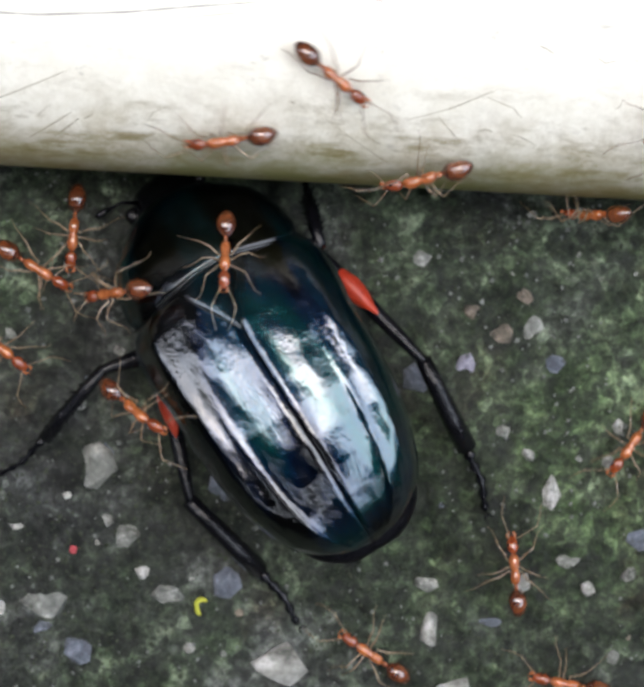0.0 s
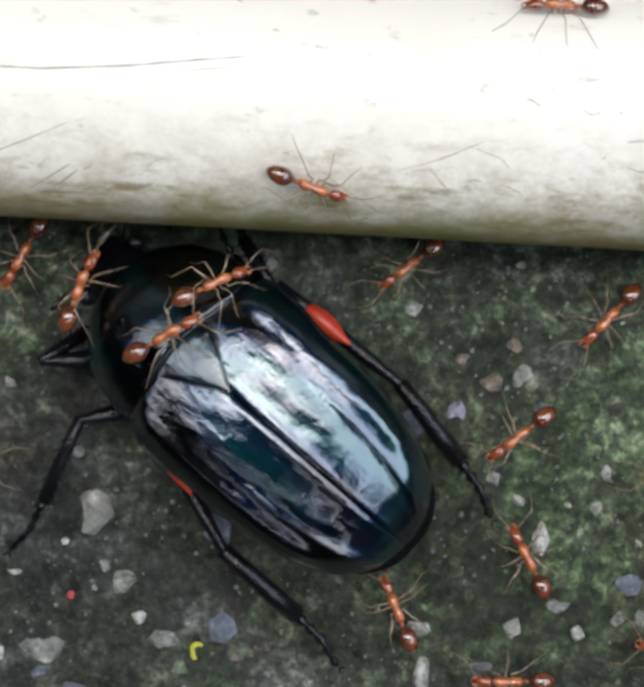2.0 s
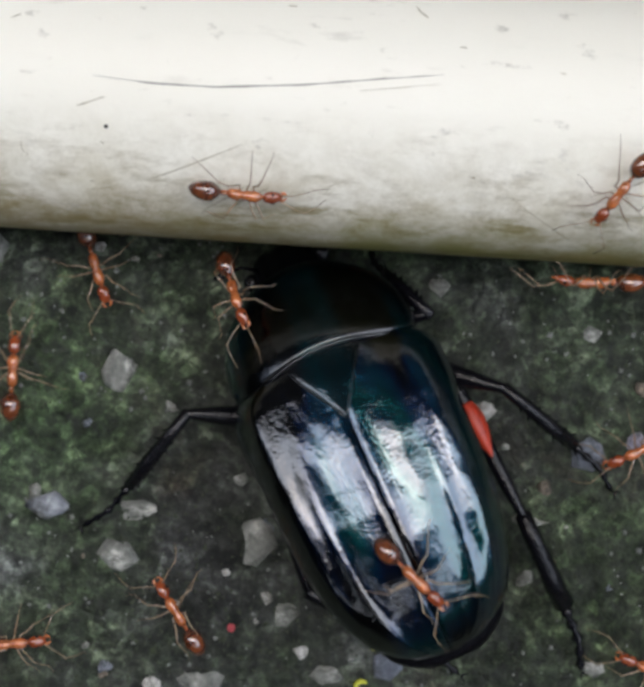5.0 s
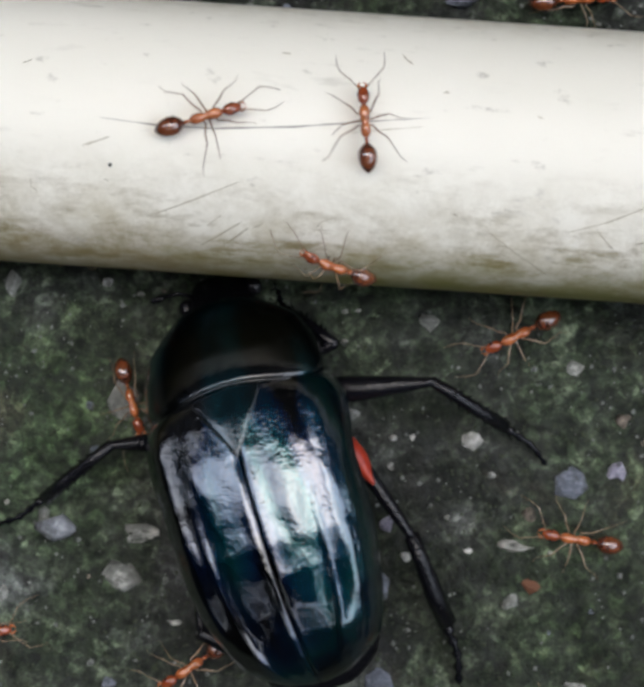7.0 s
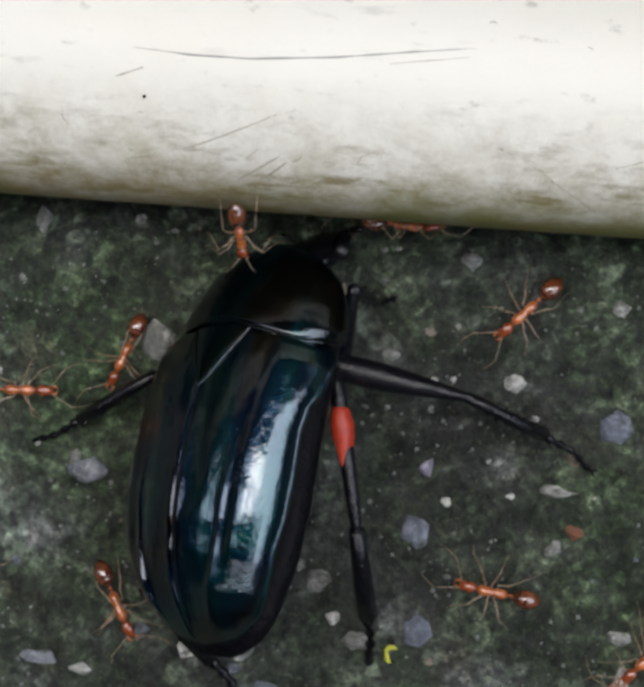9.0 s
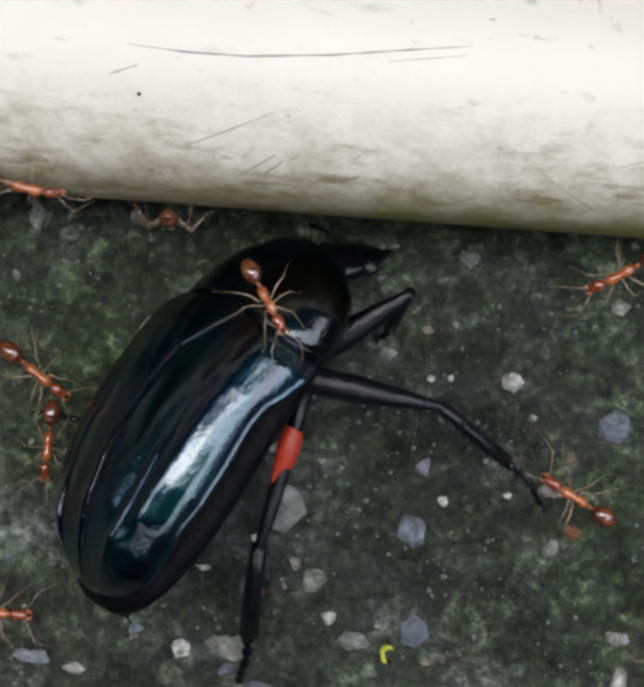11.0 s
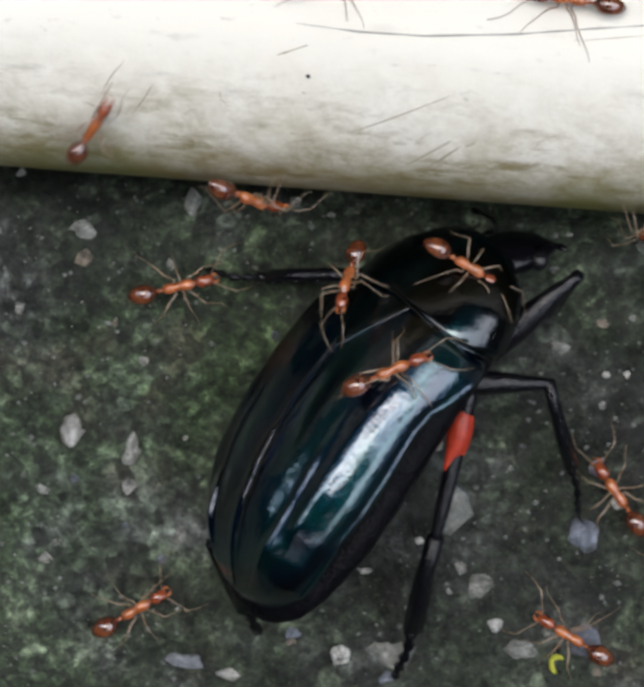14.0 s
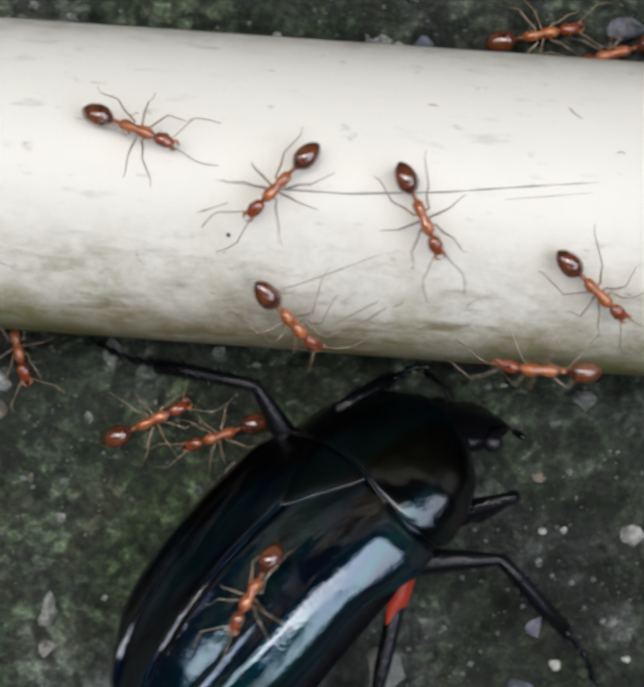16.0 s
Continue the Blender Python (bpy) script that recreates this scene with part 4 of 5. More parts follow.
def motions():
    walk(beetle, [(t, pose(x * MM, y * MM, z * MM, a, 0, c) @ pose(0, 0, 0, 0, b, 0)) for t, x, y, z, a, b, c in [
        (0, 4.94, -14.77, 4.19, -13.55, 0.6, 34.49), (0.5, 4.41, -14.92, 4.06, -15.09, 1.32, 32.69), (1, 5.19, -14.87, 4.29, -16.14, 2.97, 33.59),
        (1.5, 5.76, -15.34, 4.14, -13.26, 0.85, 33.54), (2, 4.88, -14.62, 3.95, -3.67, -1.97, 50.77), (2.5, 4.65, -14.6, 3.99, -4.15, -4.69, 49.89),
        (3, 3.5, -14.8, 4.26, -5.47, -2.55, 44.91), (3.5, 2.35, -15.1, 4.33, -3.61, -3.94, 39.84), (4, 1.29, -15.44, 4.26, -11.37, -13.36, 38.08),
        (4.5, 1.14, -15.44, 4.11, -10.61, -10.67, 37.64), (5, 1.92, -15.47, 4.26, -13.11, -0.9, 27.36), (7.5, -3.49, -16.44, 4.08, -9.86, -17.63, 16.35),
        (8, -4.17, -16.74, 4.42, -16.26, -32.41, 5.37), (8.5, -4.54, -16.84, 4.54, -17.01, -40.9, -1.69), (11, -6.7, -15.64, 4.51, -12.22, -52.5, -28.51),
        (11.5, -6.32, -15.75, 4.51, -12.11, -50.48, -32.12), (12, -6.76, -15.63, 4.52, -11.89, -49.89, -30.15), (12.5, -6.77, -15.67, 4.56, -14.26, -50.17, -30.93),
        (13, -7.17, -15.62, 4.52, -11.01, -48.19, -31.45), (13.5, -6.92, -15.56, 4.55, -15.02, -52.13, -32.01), (14, -6.98, -15.74, 4.47, -10.13, -50.66, -28.94),
        (14.5, -6.25, -15.98, 4.41, -10.52, -52.7, -28.36), (15, -5.92, -16.12, 4.5, -11.39, -51.76, -29.41), (15.5, -6.52, -15.63, 4.49, -11.9, -48.58, -32.16),
        (16, -6.92, -15.63, 4.48, -12.27, -44.09, -37.53)
    ]])
    stride(femurs['rh'], tibias['rh'], (3.4, 3.6, -2.2), [
        (0, 6.31, -3.15, -2.55, 5.77, -10.79, -6.6), (0.5, 6.95, -1.98, -2.07, 7.38, -9.48, -6.35), (1, 6.96, -0.99, -1.77, 7.27, -8.33, -6.24),
        (1.5, 6.16, -0.93, -1.81, 7.04, -8.47, -5.87), (2, 5.22, -4.06, -1.92, 3.81, -12.13, -4.63), (2.5, 4.93, -4.18, -2.25, 3.88, -12.3, -5),
        (3, 5.7, -4.33, -2.51, 5.47, -12.44, -5.48), (3.5, 6.22, -2.74, -2.56, 6.74, -10.95, -5.26), (4, 5.53, -3.12, -3.97, 4.95, -10.93, -7.66),
        (4.5, 5.92, -2.8, -3.49, 5.05, -10.69, -7), (5, 5.29, -4.93, -3.13, 5.5, -12.58, -7.14), (7.5, 5.33, -3.69, -3.78, 5.14, -11.25, -7.77),
        (8, 4.5, -3.52, -4.53, 2.72, -9.5, -10.15), (8.5, 3.73, -2.68, -4.86, 1.27, -8.36, -10.4), (11, 2.02, -3.51, -5.09, 0.08, -9.59, -10.72),
        (11.5, 2.41, -2.43, -5.27, 0.98, -8.7, -10.99), (12, 2.56, -2.42, -5.22, 1.02, -8.74, -10.83), (12.5, 2.52, -2.32, -5.4, 0.7, -8.42, -11.14),
        (13, 3.07, -1.79, -4.98, 1.59, -7.96, -10.63), (13.5, 2.29, -2.38, -5.62, 0.38, -8.41, -11.47), (14, 2.54, -2.6, -5.06, 0.63, -9.19, -10.15),
        (14.5, 2.46, -2.31, -4.46, -0.11, -8.5, -9.45), (15, 2.28, -2.1, -4.36, 0.31, -8.03, -9.99), (15.5, 2.92, -1.84, -4.64, 0.88, -7.91, -10.08),
        (16, 3.66, -1.29, -4.74, 2.86, -7, -10.94)])
    stride(femurs['rm'], tibias['rm'], (2.6, 4.2, -2.6), [
        (0, 4.1, 0.9, -1.2, 4.3, 6.9, -2.6), (0.5, 8.16, 2.12, -0.18, 13.7, -1.53, -4.06), (1, 7.47, 2.46, -0.15, 13.82, -0.26, -3.57),
        (1.5, 7.33, 2.94, -0.22, 13.15, -0.43, -3.88), (2, 4.0, 0.4, -1.2, 4.4, 6.6, -3.2), (2.5, 4.1, 0.2, -1.3, 4.6, 6.2, -3.6),
        (3, 7.34, 0.35, -1.57, 12.46, -4.31, -5.01), (3.5, 6.74, -0.51, -1.84, 11.72, -5.36, -5.25), (4, 7.55, 0.06, -3.2, 9.94, -5.79, -7.77),
        (4.5, 6.66, -1.39, -2.88, 8.4, -7.77, -7.07), (5, 6.83, 0.6, -1.36, 10.09, -5.15, -5.48), (7.5, 8.8, 2.82, -3.44, 12.59, -1.78, -8.4),
        (8, 8.21, 2.53, -5.52, 10.91, -0.68, -12.3), (8.5, 7.35, 3.14, -6.56, 9.83, 1.32, -13.91), (11, 5.65, 6.17, -6.72, 7.16, 5.8, -14.48),
        (11.5, 4.56, 3.11, -6.36, 6.11, 1.01, -13.93), (12, 4.28, 1.72, -6.64, 5.21, -2.13, -13.65), (12.5, 4.14, 3.06, -5.93, 3.95, -1.73, -12.39),
        (13, 3.87, 2.02, -5.85, 3.93, -3.33, -11.87), (13.5, 3.4, 1.76, -6, 2.83, -3.21, -12.32), (14, 4.02, 5.58, -4.25, 3.89, 1.81, -11.02),
        (14.5, 3.37, 5.53, -3.28, 4.2, 5.34, -10.89), (15, 3.57, 3.77, -4.81, 3.88, 0.21, -11.87), (15.5, 4.4, 6.34, -3.83, 6.13, 6.76, -11.37),
        (16, 4.51, 6.34, -3.98, 7.4, 5.98, -11.39)])
    stride(femurs['rf'], tibias['rf'], (2.2, 6.0, -2.2), [
        (0, 4.96, 3.7, -0, 5.92, 7.08, -2.3), (0.5, 5.13, 4.04, 0.41, 4.44, 7.47, -1.83), (1, 5, 4.77, 0.43, 4.35, 8.61, -1.49),
        (1.5, 4.71, 5.69, 0.41, 4.42, 9.42, -1.72), (2, 4.6, 3.66, -1.05, 5.68, 7.49, -3.42), (2.5, 5.37, 4.03, -1.25, 5.05, 7.92, -3.6),
        (3, 5.65, 3.3, -1.33, 6.13, 7.25, -3.61), (3.5, 5.04, 4.2, -1.06, 7.44, 4.5, -4.32), (4, 5.4, 4.9, -1.39, 3.5, 8.15, -3.36),
        (4.5, 5, 4.6, -0.67, 4.84, 7.15, -3.55), (5, 5.1, 4.91, -0.4, 3.49, 8.85, -2.13), (7.5, 4.86, 6.53, -1.12, 2.6, 9.12, -3.23),
        (8, 5, 7.59, -0.62, 3.77, 9.4, -4.28), (8.5, 3.87, 7.48, -0.71, 2.68, 8.62, -4.76), (11, 4.03, 9.59, -2.88, 0.89, 7.42, -5.7),
        (11.5, 3.94, 10.07, -2.1, 0.92, 8.46, -5.15), (12, 4.04, 9.03, -3.29, 0.61, 6.12, -5.52), (12.5, 4.14, 9.06, -2.71, 0.62, 6.65, -5.1),
        (13, 3.52, 9.42, -2.97, 0.54, 6, -5.39), (13.5, 3.83, 7.61, -2.77, -0.06, 5.63, -4.73), (14, 3.64, 9.98, -2.55, 0.5, 7.63, -5.25),
        (14.5, 3.72, 7.45, -3.09, 0.17, 5.92, -5.39), (15, 4.07, 10.13, -2.42, 0.36, 8.76, -4.59), (15.5, 4.22, 7.8, -2.95, 0.67, 6.19, -5.37),
        (16, 4.21, 8.48, -2.21, 0.99, 6.6, -5.01)])
    stride(femurs['lm'], tibias['lm'], (-2.6, 3.4, -2.6), [
        (0, -6.58, 4.12, -0.7, -13.69, 2.29, -3.63), (0.5, -6.77, 3.36, -0.6, -13.69, 1.48, -3.88), (1, -6.36, 5.23, -0.66, -13.4, 3.63, -3.86),
        (1.5, -6.3, 5.6, -0.46, -13.57, 4.06, -3.23), (2, -6.13, 6.11, -0.73, -13.37, 3.88, -3), (2.5, -6.61, 5.75, -0.41, -14.03, 3.88, -2.34),
        (3, -6.65, 4.54, -0.87, -14.03, 3.13, -3.12), (3.5, -6.36, 5.38, -0.96, -13.03, 1.7, -3.1), (4, -6.2, 4.15, 0.64, -13.33, 1.13, -0.81),
        (4.5, -6.2, 3.77, 0.29, -13.37, 0.89, -1.31), (5, -6.71, 5.26, -0.44, -13.42, 2.25, -3.4), (7.5, -6.44, 3.49, 1.22, -13.91, 1.16, 0.55),
        (8, -5.27, 2.65, 2.21, -12.54, -0.21, 2.74), (8.5, -4.89, 2.94, 2.72, -11.52, -1.25, 3.54), (11, -1.69, -0.03, -0.75, -7.99, -3.88, 1.85),
        (11.5, -2.48, 4.02, 1.6, -8.8, -0.09, 3.77), (12, -2.34, 5.16, 1.73, -8.75, 1.24, 4), (12.5, -2.7, 3.74, 1.85, -9.16, -0.15, 3.95),
        (13, -2.54, 4.81, 1.62, -8.89, 0.71, 3.64), (13.5, -2.85, 3.22, 2.1, -9.25, -0.69, 4.34), (14, -2.67, 5.24, 2.13, -9, 1.37, 4.58),
        (14.5, -2.83, 4.52, 2.49, -9.1, 0.69, 5.17), (15, -3.15, 4.2, 2.68, -9.45, 0.23, 5.07), (15.5, -3.28, 3.11, 2.21, -9.6, -1.15, 3.93),
        (16, -4.9, 5.04, 4.01, -11.72, 1.72, 5.84)])
    stride(femurs['lf'], tibias['lf'], (-2.2, 6.0, -2.2), [
        (0, -4.12, 6.02, -0.06, -0.18, 6.23, -2.57), (0.5, -4.03, 5.94, 0.62, -1.08, 5.71, -2.43), (1, -7.13, 7.88, 0.82, -4.32, 7.37, -2.28),
        (1.5, -7.72, 8.05, 0.78, -4.68, 7.7, -2.24), (2, -5.17, 9.25, -0.27, -1.74, 8.45, -3.1), (2.5, -4.84, 9.44, 0.12, -1.84, 8.67, -2.99),
        (3, -6.25, 9.03, -0.14, -3.14, 7.86, -3.16), (3.5, -6.2, 7.56, -0.24, -3.43, 6.92, -3.42), (4, -2.83, 6.46, 0.95, -0.72, 6.68, -2.67),
        (4.5, -2.77, 6.16, 0.79, -0.52, 6.06, -2.74), (5, -3.45, 5.86, 0.12, -0.01, 6.23, -2.69), (7.5, -1.58, 5.82, 0.36, 0.99, 7.22, -3.07),
        (8, -1.57, 5.21, 0.96, 0, 7.78, -2.44), (8.5, -1.08, 5.89, 1.45, -0.67, 8.4, -1.98), (11, -1.87, 4.23, 1.4, -2.7, 7.98, -0.84),
        (11.5, -2.13, 4.87, 2, -3.14, 8.42, -0.21), (12, -2.44, 5.18, 2.27, -3.16, 8.78, -0.15), (12.5, -2.24, 4.95, 2.12, -2.94, 8.85, 0.07),
        (13, -2.41, 5.42, 1.98, -3.25, 9.2, -0.22), (13.5, -2.54, 4.95, 2.82, -3.08, 8.72, 0.5), (14, -2.44, 4.68, 2.1, -3.29, 8.08, -0.5),
        (14.5, -2.58, 5.09, 2.51, -3.28, 8.75, -0.01), (15, -2.16, 6.11, 2.2, -2.79, 9.83, -0.26), (15.5, -2.26, 6.36, 2.3, -2.72, 9.92, -0.32),
        (16, -2.34, 6.53, 2.06, -2.76, 10.42, -0.21)])
    stride(femurs['lh'], tibias['lh'], (-3.4, 3.6, -2.2), [
        (0, -6.4, -3.04, -2.67, -4.74, -10.54, -6.65), (0.5, -6.35, -3.07, -2.69, -2.02, -9.47, -6.56), (1, -6.13, -3.06, -3.19, -2.82, -9.94, -7.23),
        (1.5, -5.52, -3.18, -2.68, -1.87, -10.08, -6.37), (2, -6.27, -3.15, -1.63, -6.57, -11.4, -4.22), (2.5, -6.67, -2.88, -1.32, -7.18, -11.11, -4),
        (3, -5.55, -3.86, -2.07, -4.02, -11.86, -5), (3.5, -5.75, -3.53, -1.83, -3.6, -11.46, -4.58), (4, -5.47, -3.82, -1.59, -3.64, -11.25, -5.67),
        (4.5, -5.8, -2.43, -1.16, -3.46, -9.7, -5.2), (5, -5.01, -4.16, -2.85, 0.15, -10.09, -6.46), (7.5, -5.27, -5.42, -0.66, -0.83, -10.64, -5.76),
        (8, -4.86, -5.96, -0.66, -2.6, -10.77, -7.22), (8.5, -5, -7.06, -0.47, -3.5, -11.38, -7.51), (11, -2.42, -6.06, 1.78, -3.66, -9.73, -5.89),
        (11.5, -2.47, -6.93, 1.38, -3.72, -11.01, -6.09), (12, -1.77, -7.43, 0.43, -3.04, -11.47, -6.9),
        (12.5, -2.15, -7.64, 0.23, -2.89, -9.93, -7.45), (13, -1.33, -7.04, 0.19, -1.81, -10.29, -7.49), (13.5, -1.99, -7.24, 0.12, -3.53, -10, -7.12),
        (14, -2.19, -7.95, 1.26, -3.87, -10.45, -4.99), (14.5, -2.63, -7.39, 2.18, -4.62, -10.79, -4.25),
        (15, -2.71, -7.68, 1.78, -4.16, -11.1, -5.33), (15.5, -2.42, -7.05, 1.27, -3.33, -10.17, -6.03), (16, -2.03, -6.72, 0.66, -1.93, -9.18, -6.94)])
    roam([
        (0, 'pipe', 6.6, -14, -127), (0.4, 'pipe', 13.7, -25, -157), (0.5, 'pipe', 14.8, -42, -172), (1, 'pipe', 13.2, -53, -266),
        (1.5, 'pipe', 10.8, -88, -198), (2, 'ground', 11.8, -7.5, -230), (2.5, 'ground', 11.5, -7.5, -242), (3, 'pipe', 13.3, -140, -270),
        (3.5, 'pipe', 10, -140, -450), (4, 'pipe', 12.1, -140, -450), (4.5, 'pipe', 17.8, -140, -450), (16, 'pipe', 17.8, -140, -450)], 0.86)
    roam([
        (0, 'pipe', 2.4, -41, 103), (0.5, 'pipe', -6.4, -38, 107), (1, 'pipe', -11.3, -32, 102), (2.5, 'pipe', -10.2, -48, 264),
        (2.8, 'pipe', -2.6, -40, 264), (3, 'pipe', -0.2, -29, 267), (3.2, 'pipe', -1.5, -33, 233), (3.5, 'pipe', -2.6, -51, 190),
        (4, 'pipe', -5.6, -71, 174), (4.5, 'body', -5.6, -9.4, 194, 4.5, -0.63, 0.28), (5, 'body', -4.1, -8.5, 210, 3.8, -0.57, 0.22),
        (7.5, 'ground', -10.4, -13.5, 198), (8, 'ground', -10.5, -13.3, 183), (8.5, 'ground', -10.4, -12.2, 157), (11, 'ground', -14.2, -17.9, 177),
        (11.5, 'ground', -13.4, -18.2, 189), (12, 'body', -12, -17.8, 224, 5.5, -0.69, 0.17), (12.5, 'body', -10.1, -16.2, 260, 7.8, -0.65, 0.31),
        (13, 'body', -8.4, -15.7, 257, 8.9, -0.35, 0.29), (13.5, 'body', -6.5, -14.4, 287, 9, -0.13, 0.27),
        (14, 'body', -5.9, -13.4, 298, 8.3, -0.04, 0.37), (14.5, 'body', -4.9, -12.8, 291, 7.9, 0.01, 0.41),
        (15, 'body', -5.3, -13.9, 239, 8.7, -0.05, 0.32), (15.5, 'body', -6.4, -13.8, 195, 8.8, -0.18, 0.32),
        (16, 'body', -7.9, -15.5, 159, 8.8, -0.34, 0.33)], 0.86)
    roam([
        (0, 'pipe', 10.8, -55, 117), (0.5, 'pipe', 11.6, -140, 90), (1, 'pipe', 7.4, -140, 90), (2, 'pipe', 5.3, -140, 90),
        (16, 'pipe', -7.9, -140, -90)])
    roam([
        (0, 'pipe', 18.9, -88, 145), (0.5, 'ground', 19.9, -8.4, 176), (1, 'ground', 18.5, -13.3, 131), (1.5, 'ground', 17.9, -14.5, 111),
        (2, 'ground', 17.6, -15.5, 130), (2.5, 'ground', 16.9, -15.4, 103), (3, 'ground', 16.7, -14.1, 115), (3.5, 'ground', 20.7, -14, 113),
        (4.5, 'ground', 24.2, -12.8, 108), (12, 'ground', 21.5, -17.4, 98), (13, 'ground', 20.5, -19.1, 178), (16, 'ground', 20.5, -19.1, 248)])
    roam([
        (0, 'body', 2.6, -9.7, -180, 6.5, 0.02, 0.46), (0.5, 'body', 2.8, -10, -130, 6.7, 0.05, 0.44), (1, 'body', 4.2, -9.8, -90, 6.5, 0.12, 0.49),
        (1.5, 'body', 4.5, -10.1, -87, 6.5, 0.1, 0.5), (2, 'body', 2.3, -9, -61, 6.4, -0.05, 0.52), (2.5, 'pipe', 3.4, -70, -148),
        (3, 'body', 1.8, -8.1, -175, 5.3, 0.17, 0.76), (3.2, 'body', 2.1, -8.2, -146, 4.9, 0.2, 0.58), (3.5, 'pipe', 2.4, -62, -129),
        (4, 'pipe', 2, -43, -189), (4.5, 'pipe', -5.4, -48, -190), (4.8, 'pipe', -4.9, -41, -92), (5, 'pipe', -4.3, -36, -92),
        (7.3, 'pipe', -6.2, 11, -69), (7.5, 'pipe', -6, 23, -50), (8, 'pipe', -6.7, 37, 0), (8.5, 'pipe', -7.4, 31, -25),
        (9.5, 'pipe', -8.3, 69, -196), (11, 'pipe', -8.7, -88, -182), (11.5, 'pipe', -7.8, -60, -175),
        (12, 'body', -7.1, -8.1, -160, 4.3, -0.45, 0.49), (12.5, 'ground', -9, -8.3, -188), (13, 'body', -8.4, -8.7, -192, 3, -0.6, 0.53),
        (13.5, 'ground', -10, -9.1, -190), (14, 'body', -7.6, -10.1, -175, 5.5, -0.52, 0.62), (14.5, 'body', -8.9, -11.3, -218, 4.2, -0.55, 0.44),
        (15, 'body', -9.2, -11.2, -232, 3.9, -0.62, 0.42), (15.5, 'body', -9.3, -10.6, -236, 4.3, -0.59, 0.4), (16, 'ground', -10.4, -10.4, -247)], 0.86)
    roam([
        (0, 'ground', -4.4, -9.1, 177), (0.5, 'ground', -5.3, -7.8, 209), (1, 'pipe', -5.6, -88, 89), (1.5, 'pipe', -4.6, -88, -90),
        (2, 'ground', -6.8, -7.9, -207), (2.5, 'ground', -7, -7.8, -187), (3, 'ground', -6.7, -8.1, -160), (3.5, 'ground', -6.7, -7.8, -153),
        (4, 'pipe', -8.5, -140, -90), (4.5, 'pipe', -9.6, -140, -90), (5, 'ground', -11, -7.8, -160), (7.5, 'pipe', -14.3, -140, -90),
        (11.5, 'pipe', -9.4, -140, -270), (12, 'ground', -12.9, -7.6, -241), (12.5, 'ground', -16.7, -7.5, -251), (13, 'pipe', -15.7, -88, -270),
        (13.5, 'ground', -13.9, -7.5, -122), (14, 'pipe', -12.1, -75, -135), (14.5, 'pipe', -11.3, -76, -145), (15, 'pipe', -8.3, -55, -148),
        (15.5, 'pipe', -7.6, -49, -160), (16, 'pipe', -7.3, -43, -143)])
    roam([
        (0, 'ground', -6.1, -10.9, -119), (0.5, 'ground', -8.2, -10.5, -117), (1, 'ground', -6.4, -13, -100), (1.5, 'ground', -10.7, -15.8, -121),
        (2.5, 'ground', -8.1, -18.4, -112), (3, 'ground', -7.2, -17, -104), (3.5, 'ground', -11.2, -21.3, -109), (4, 'ground', -12.1, -20.1, -101),
        (4.5, 'ground', -15.1, -18, 75), (5, 'ground', -17.5, -14.1, 93), (7, 'ground', -18.2, -13.2, 94), (8.5, 'ground', -16.5, -15.6, -83),
        (11, 'ground', -15, -14.6, -125), (11.5, 'ground', -15.4, -12.2, -65), (12, 'ground', -14.8, -11.3, -69),
        (12.5, 'ground', -16.4, -12.5, -76), (13, 'ground', -15.9, -11.6, -76), (13.5, 'ground', -17, -12.4, -83), (14, 'ground', -15.9, -11.1, -73),
        (14.5, 'ground', -16, -11.7, -76), (15, 'ground', -15.8, -12, -80), (15.5, 'ground', -16.6, -12.3, -83), (16, 'ground', -13.6, -10.1, -61)])
    roam([
        (0, 'body', -1.7, -11.5, 101, 5.4, -0.7, 0.01), (0.5, 'body', -3, -10.2, 105, 4.1, -0.65, 0.01), (1, 'ground', -2.9, -8.5, 62),
        (1.5, 'body', -1.7, -8.5, 29, 3.4, -0.64, 0.24), (2, 'body', -3.3, -9.4, -24, 4.3, -0.7, 0.17),
        (2.5, 'body', -2.1, -7.9, -42, 4.3, -0.34, 0.66), (3, 'pipe', -3.7, -140, -90), (4, 'pipe', -2.9, -140, -90), (16, 'pipe', -2.5, -140, -90)])
    roam([
        (0, 'ground', -7.7, -14.6, -128), (0.5, 'ground', -9.8, -15.2, -121), (1, 'ground', -9.8, -14.2, -114), (1.5, 'ground', -7.6, -15, -125),
        (2, 'ground', -10, -16, -121), (3, 'ground', -9.3, -27, 3), (3.5, 'ground', -5.1, -27.8, 22), (4, 'ground', -5.3, -25.7, 29),
        (4.5, 'ground', -6.4, -23.8, 29), (5, 'ground', -6.3, -23.7, 34), (7.5, 'ground', -5.3, -25.6, 139), (8, 'ground', -7, -25.1, 189),
        (8.5, 'ground', -8.7, -24.5, 200), (10, 'ground', -15, -26.8, 229), (11.5, 'ground', -17.2, -25.8, 282), (12, 'ground', -17, -26.5, 280),
        (12.5, 'ground', -17.2, -26.8, 291), (13, 'ground', -17, -27.3, 293), (13.5, 'ground', -17.2, -26.2, 315), (14, 'ground', -16.9, -26, 305),
        (14.5, 'ground', -16.7, -26.8, 287), (15, 'ground', -14.4, -27.3, 289), (16, 'ground', -11.1, -26.2, 288)])
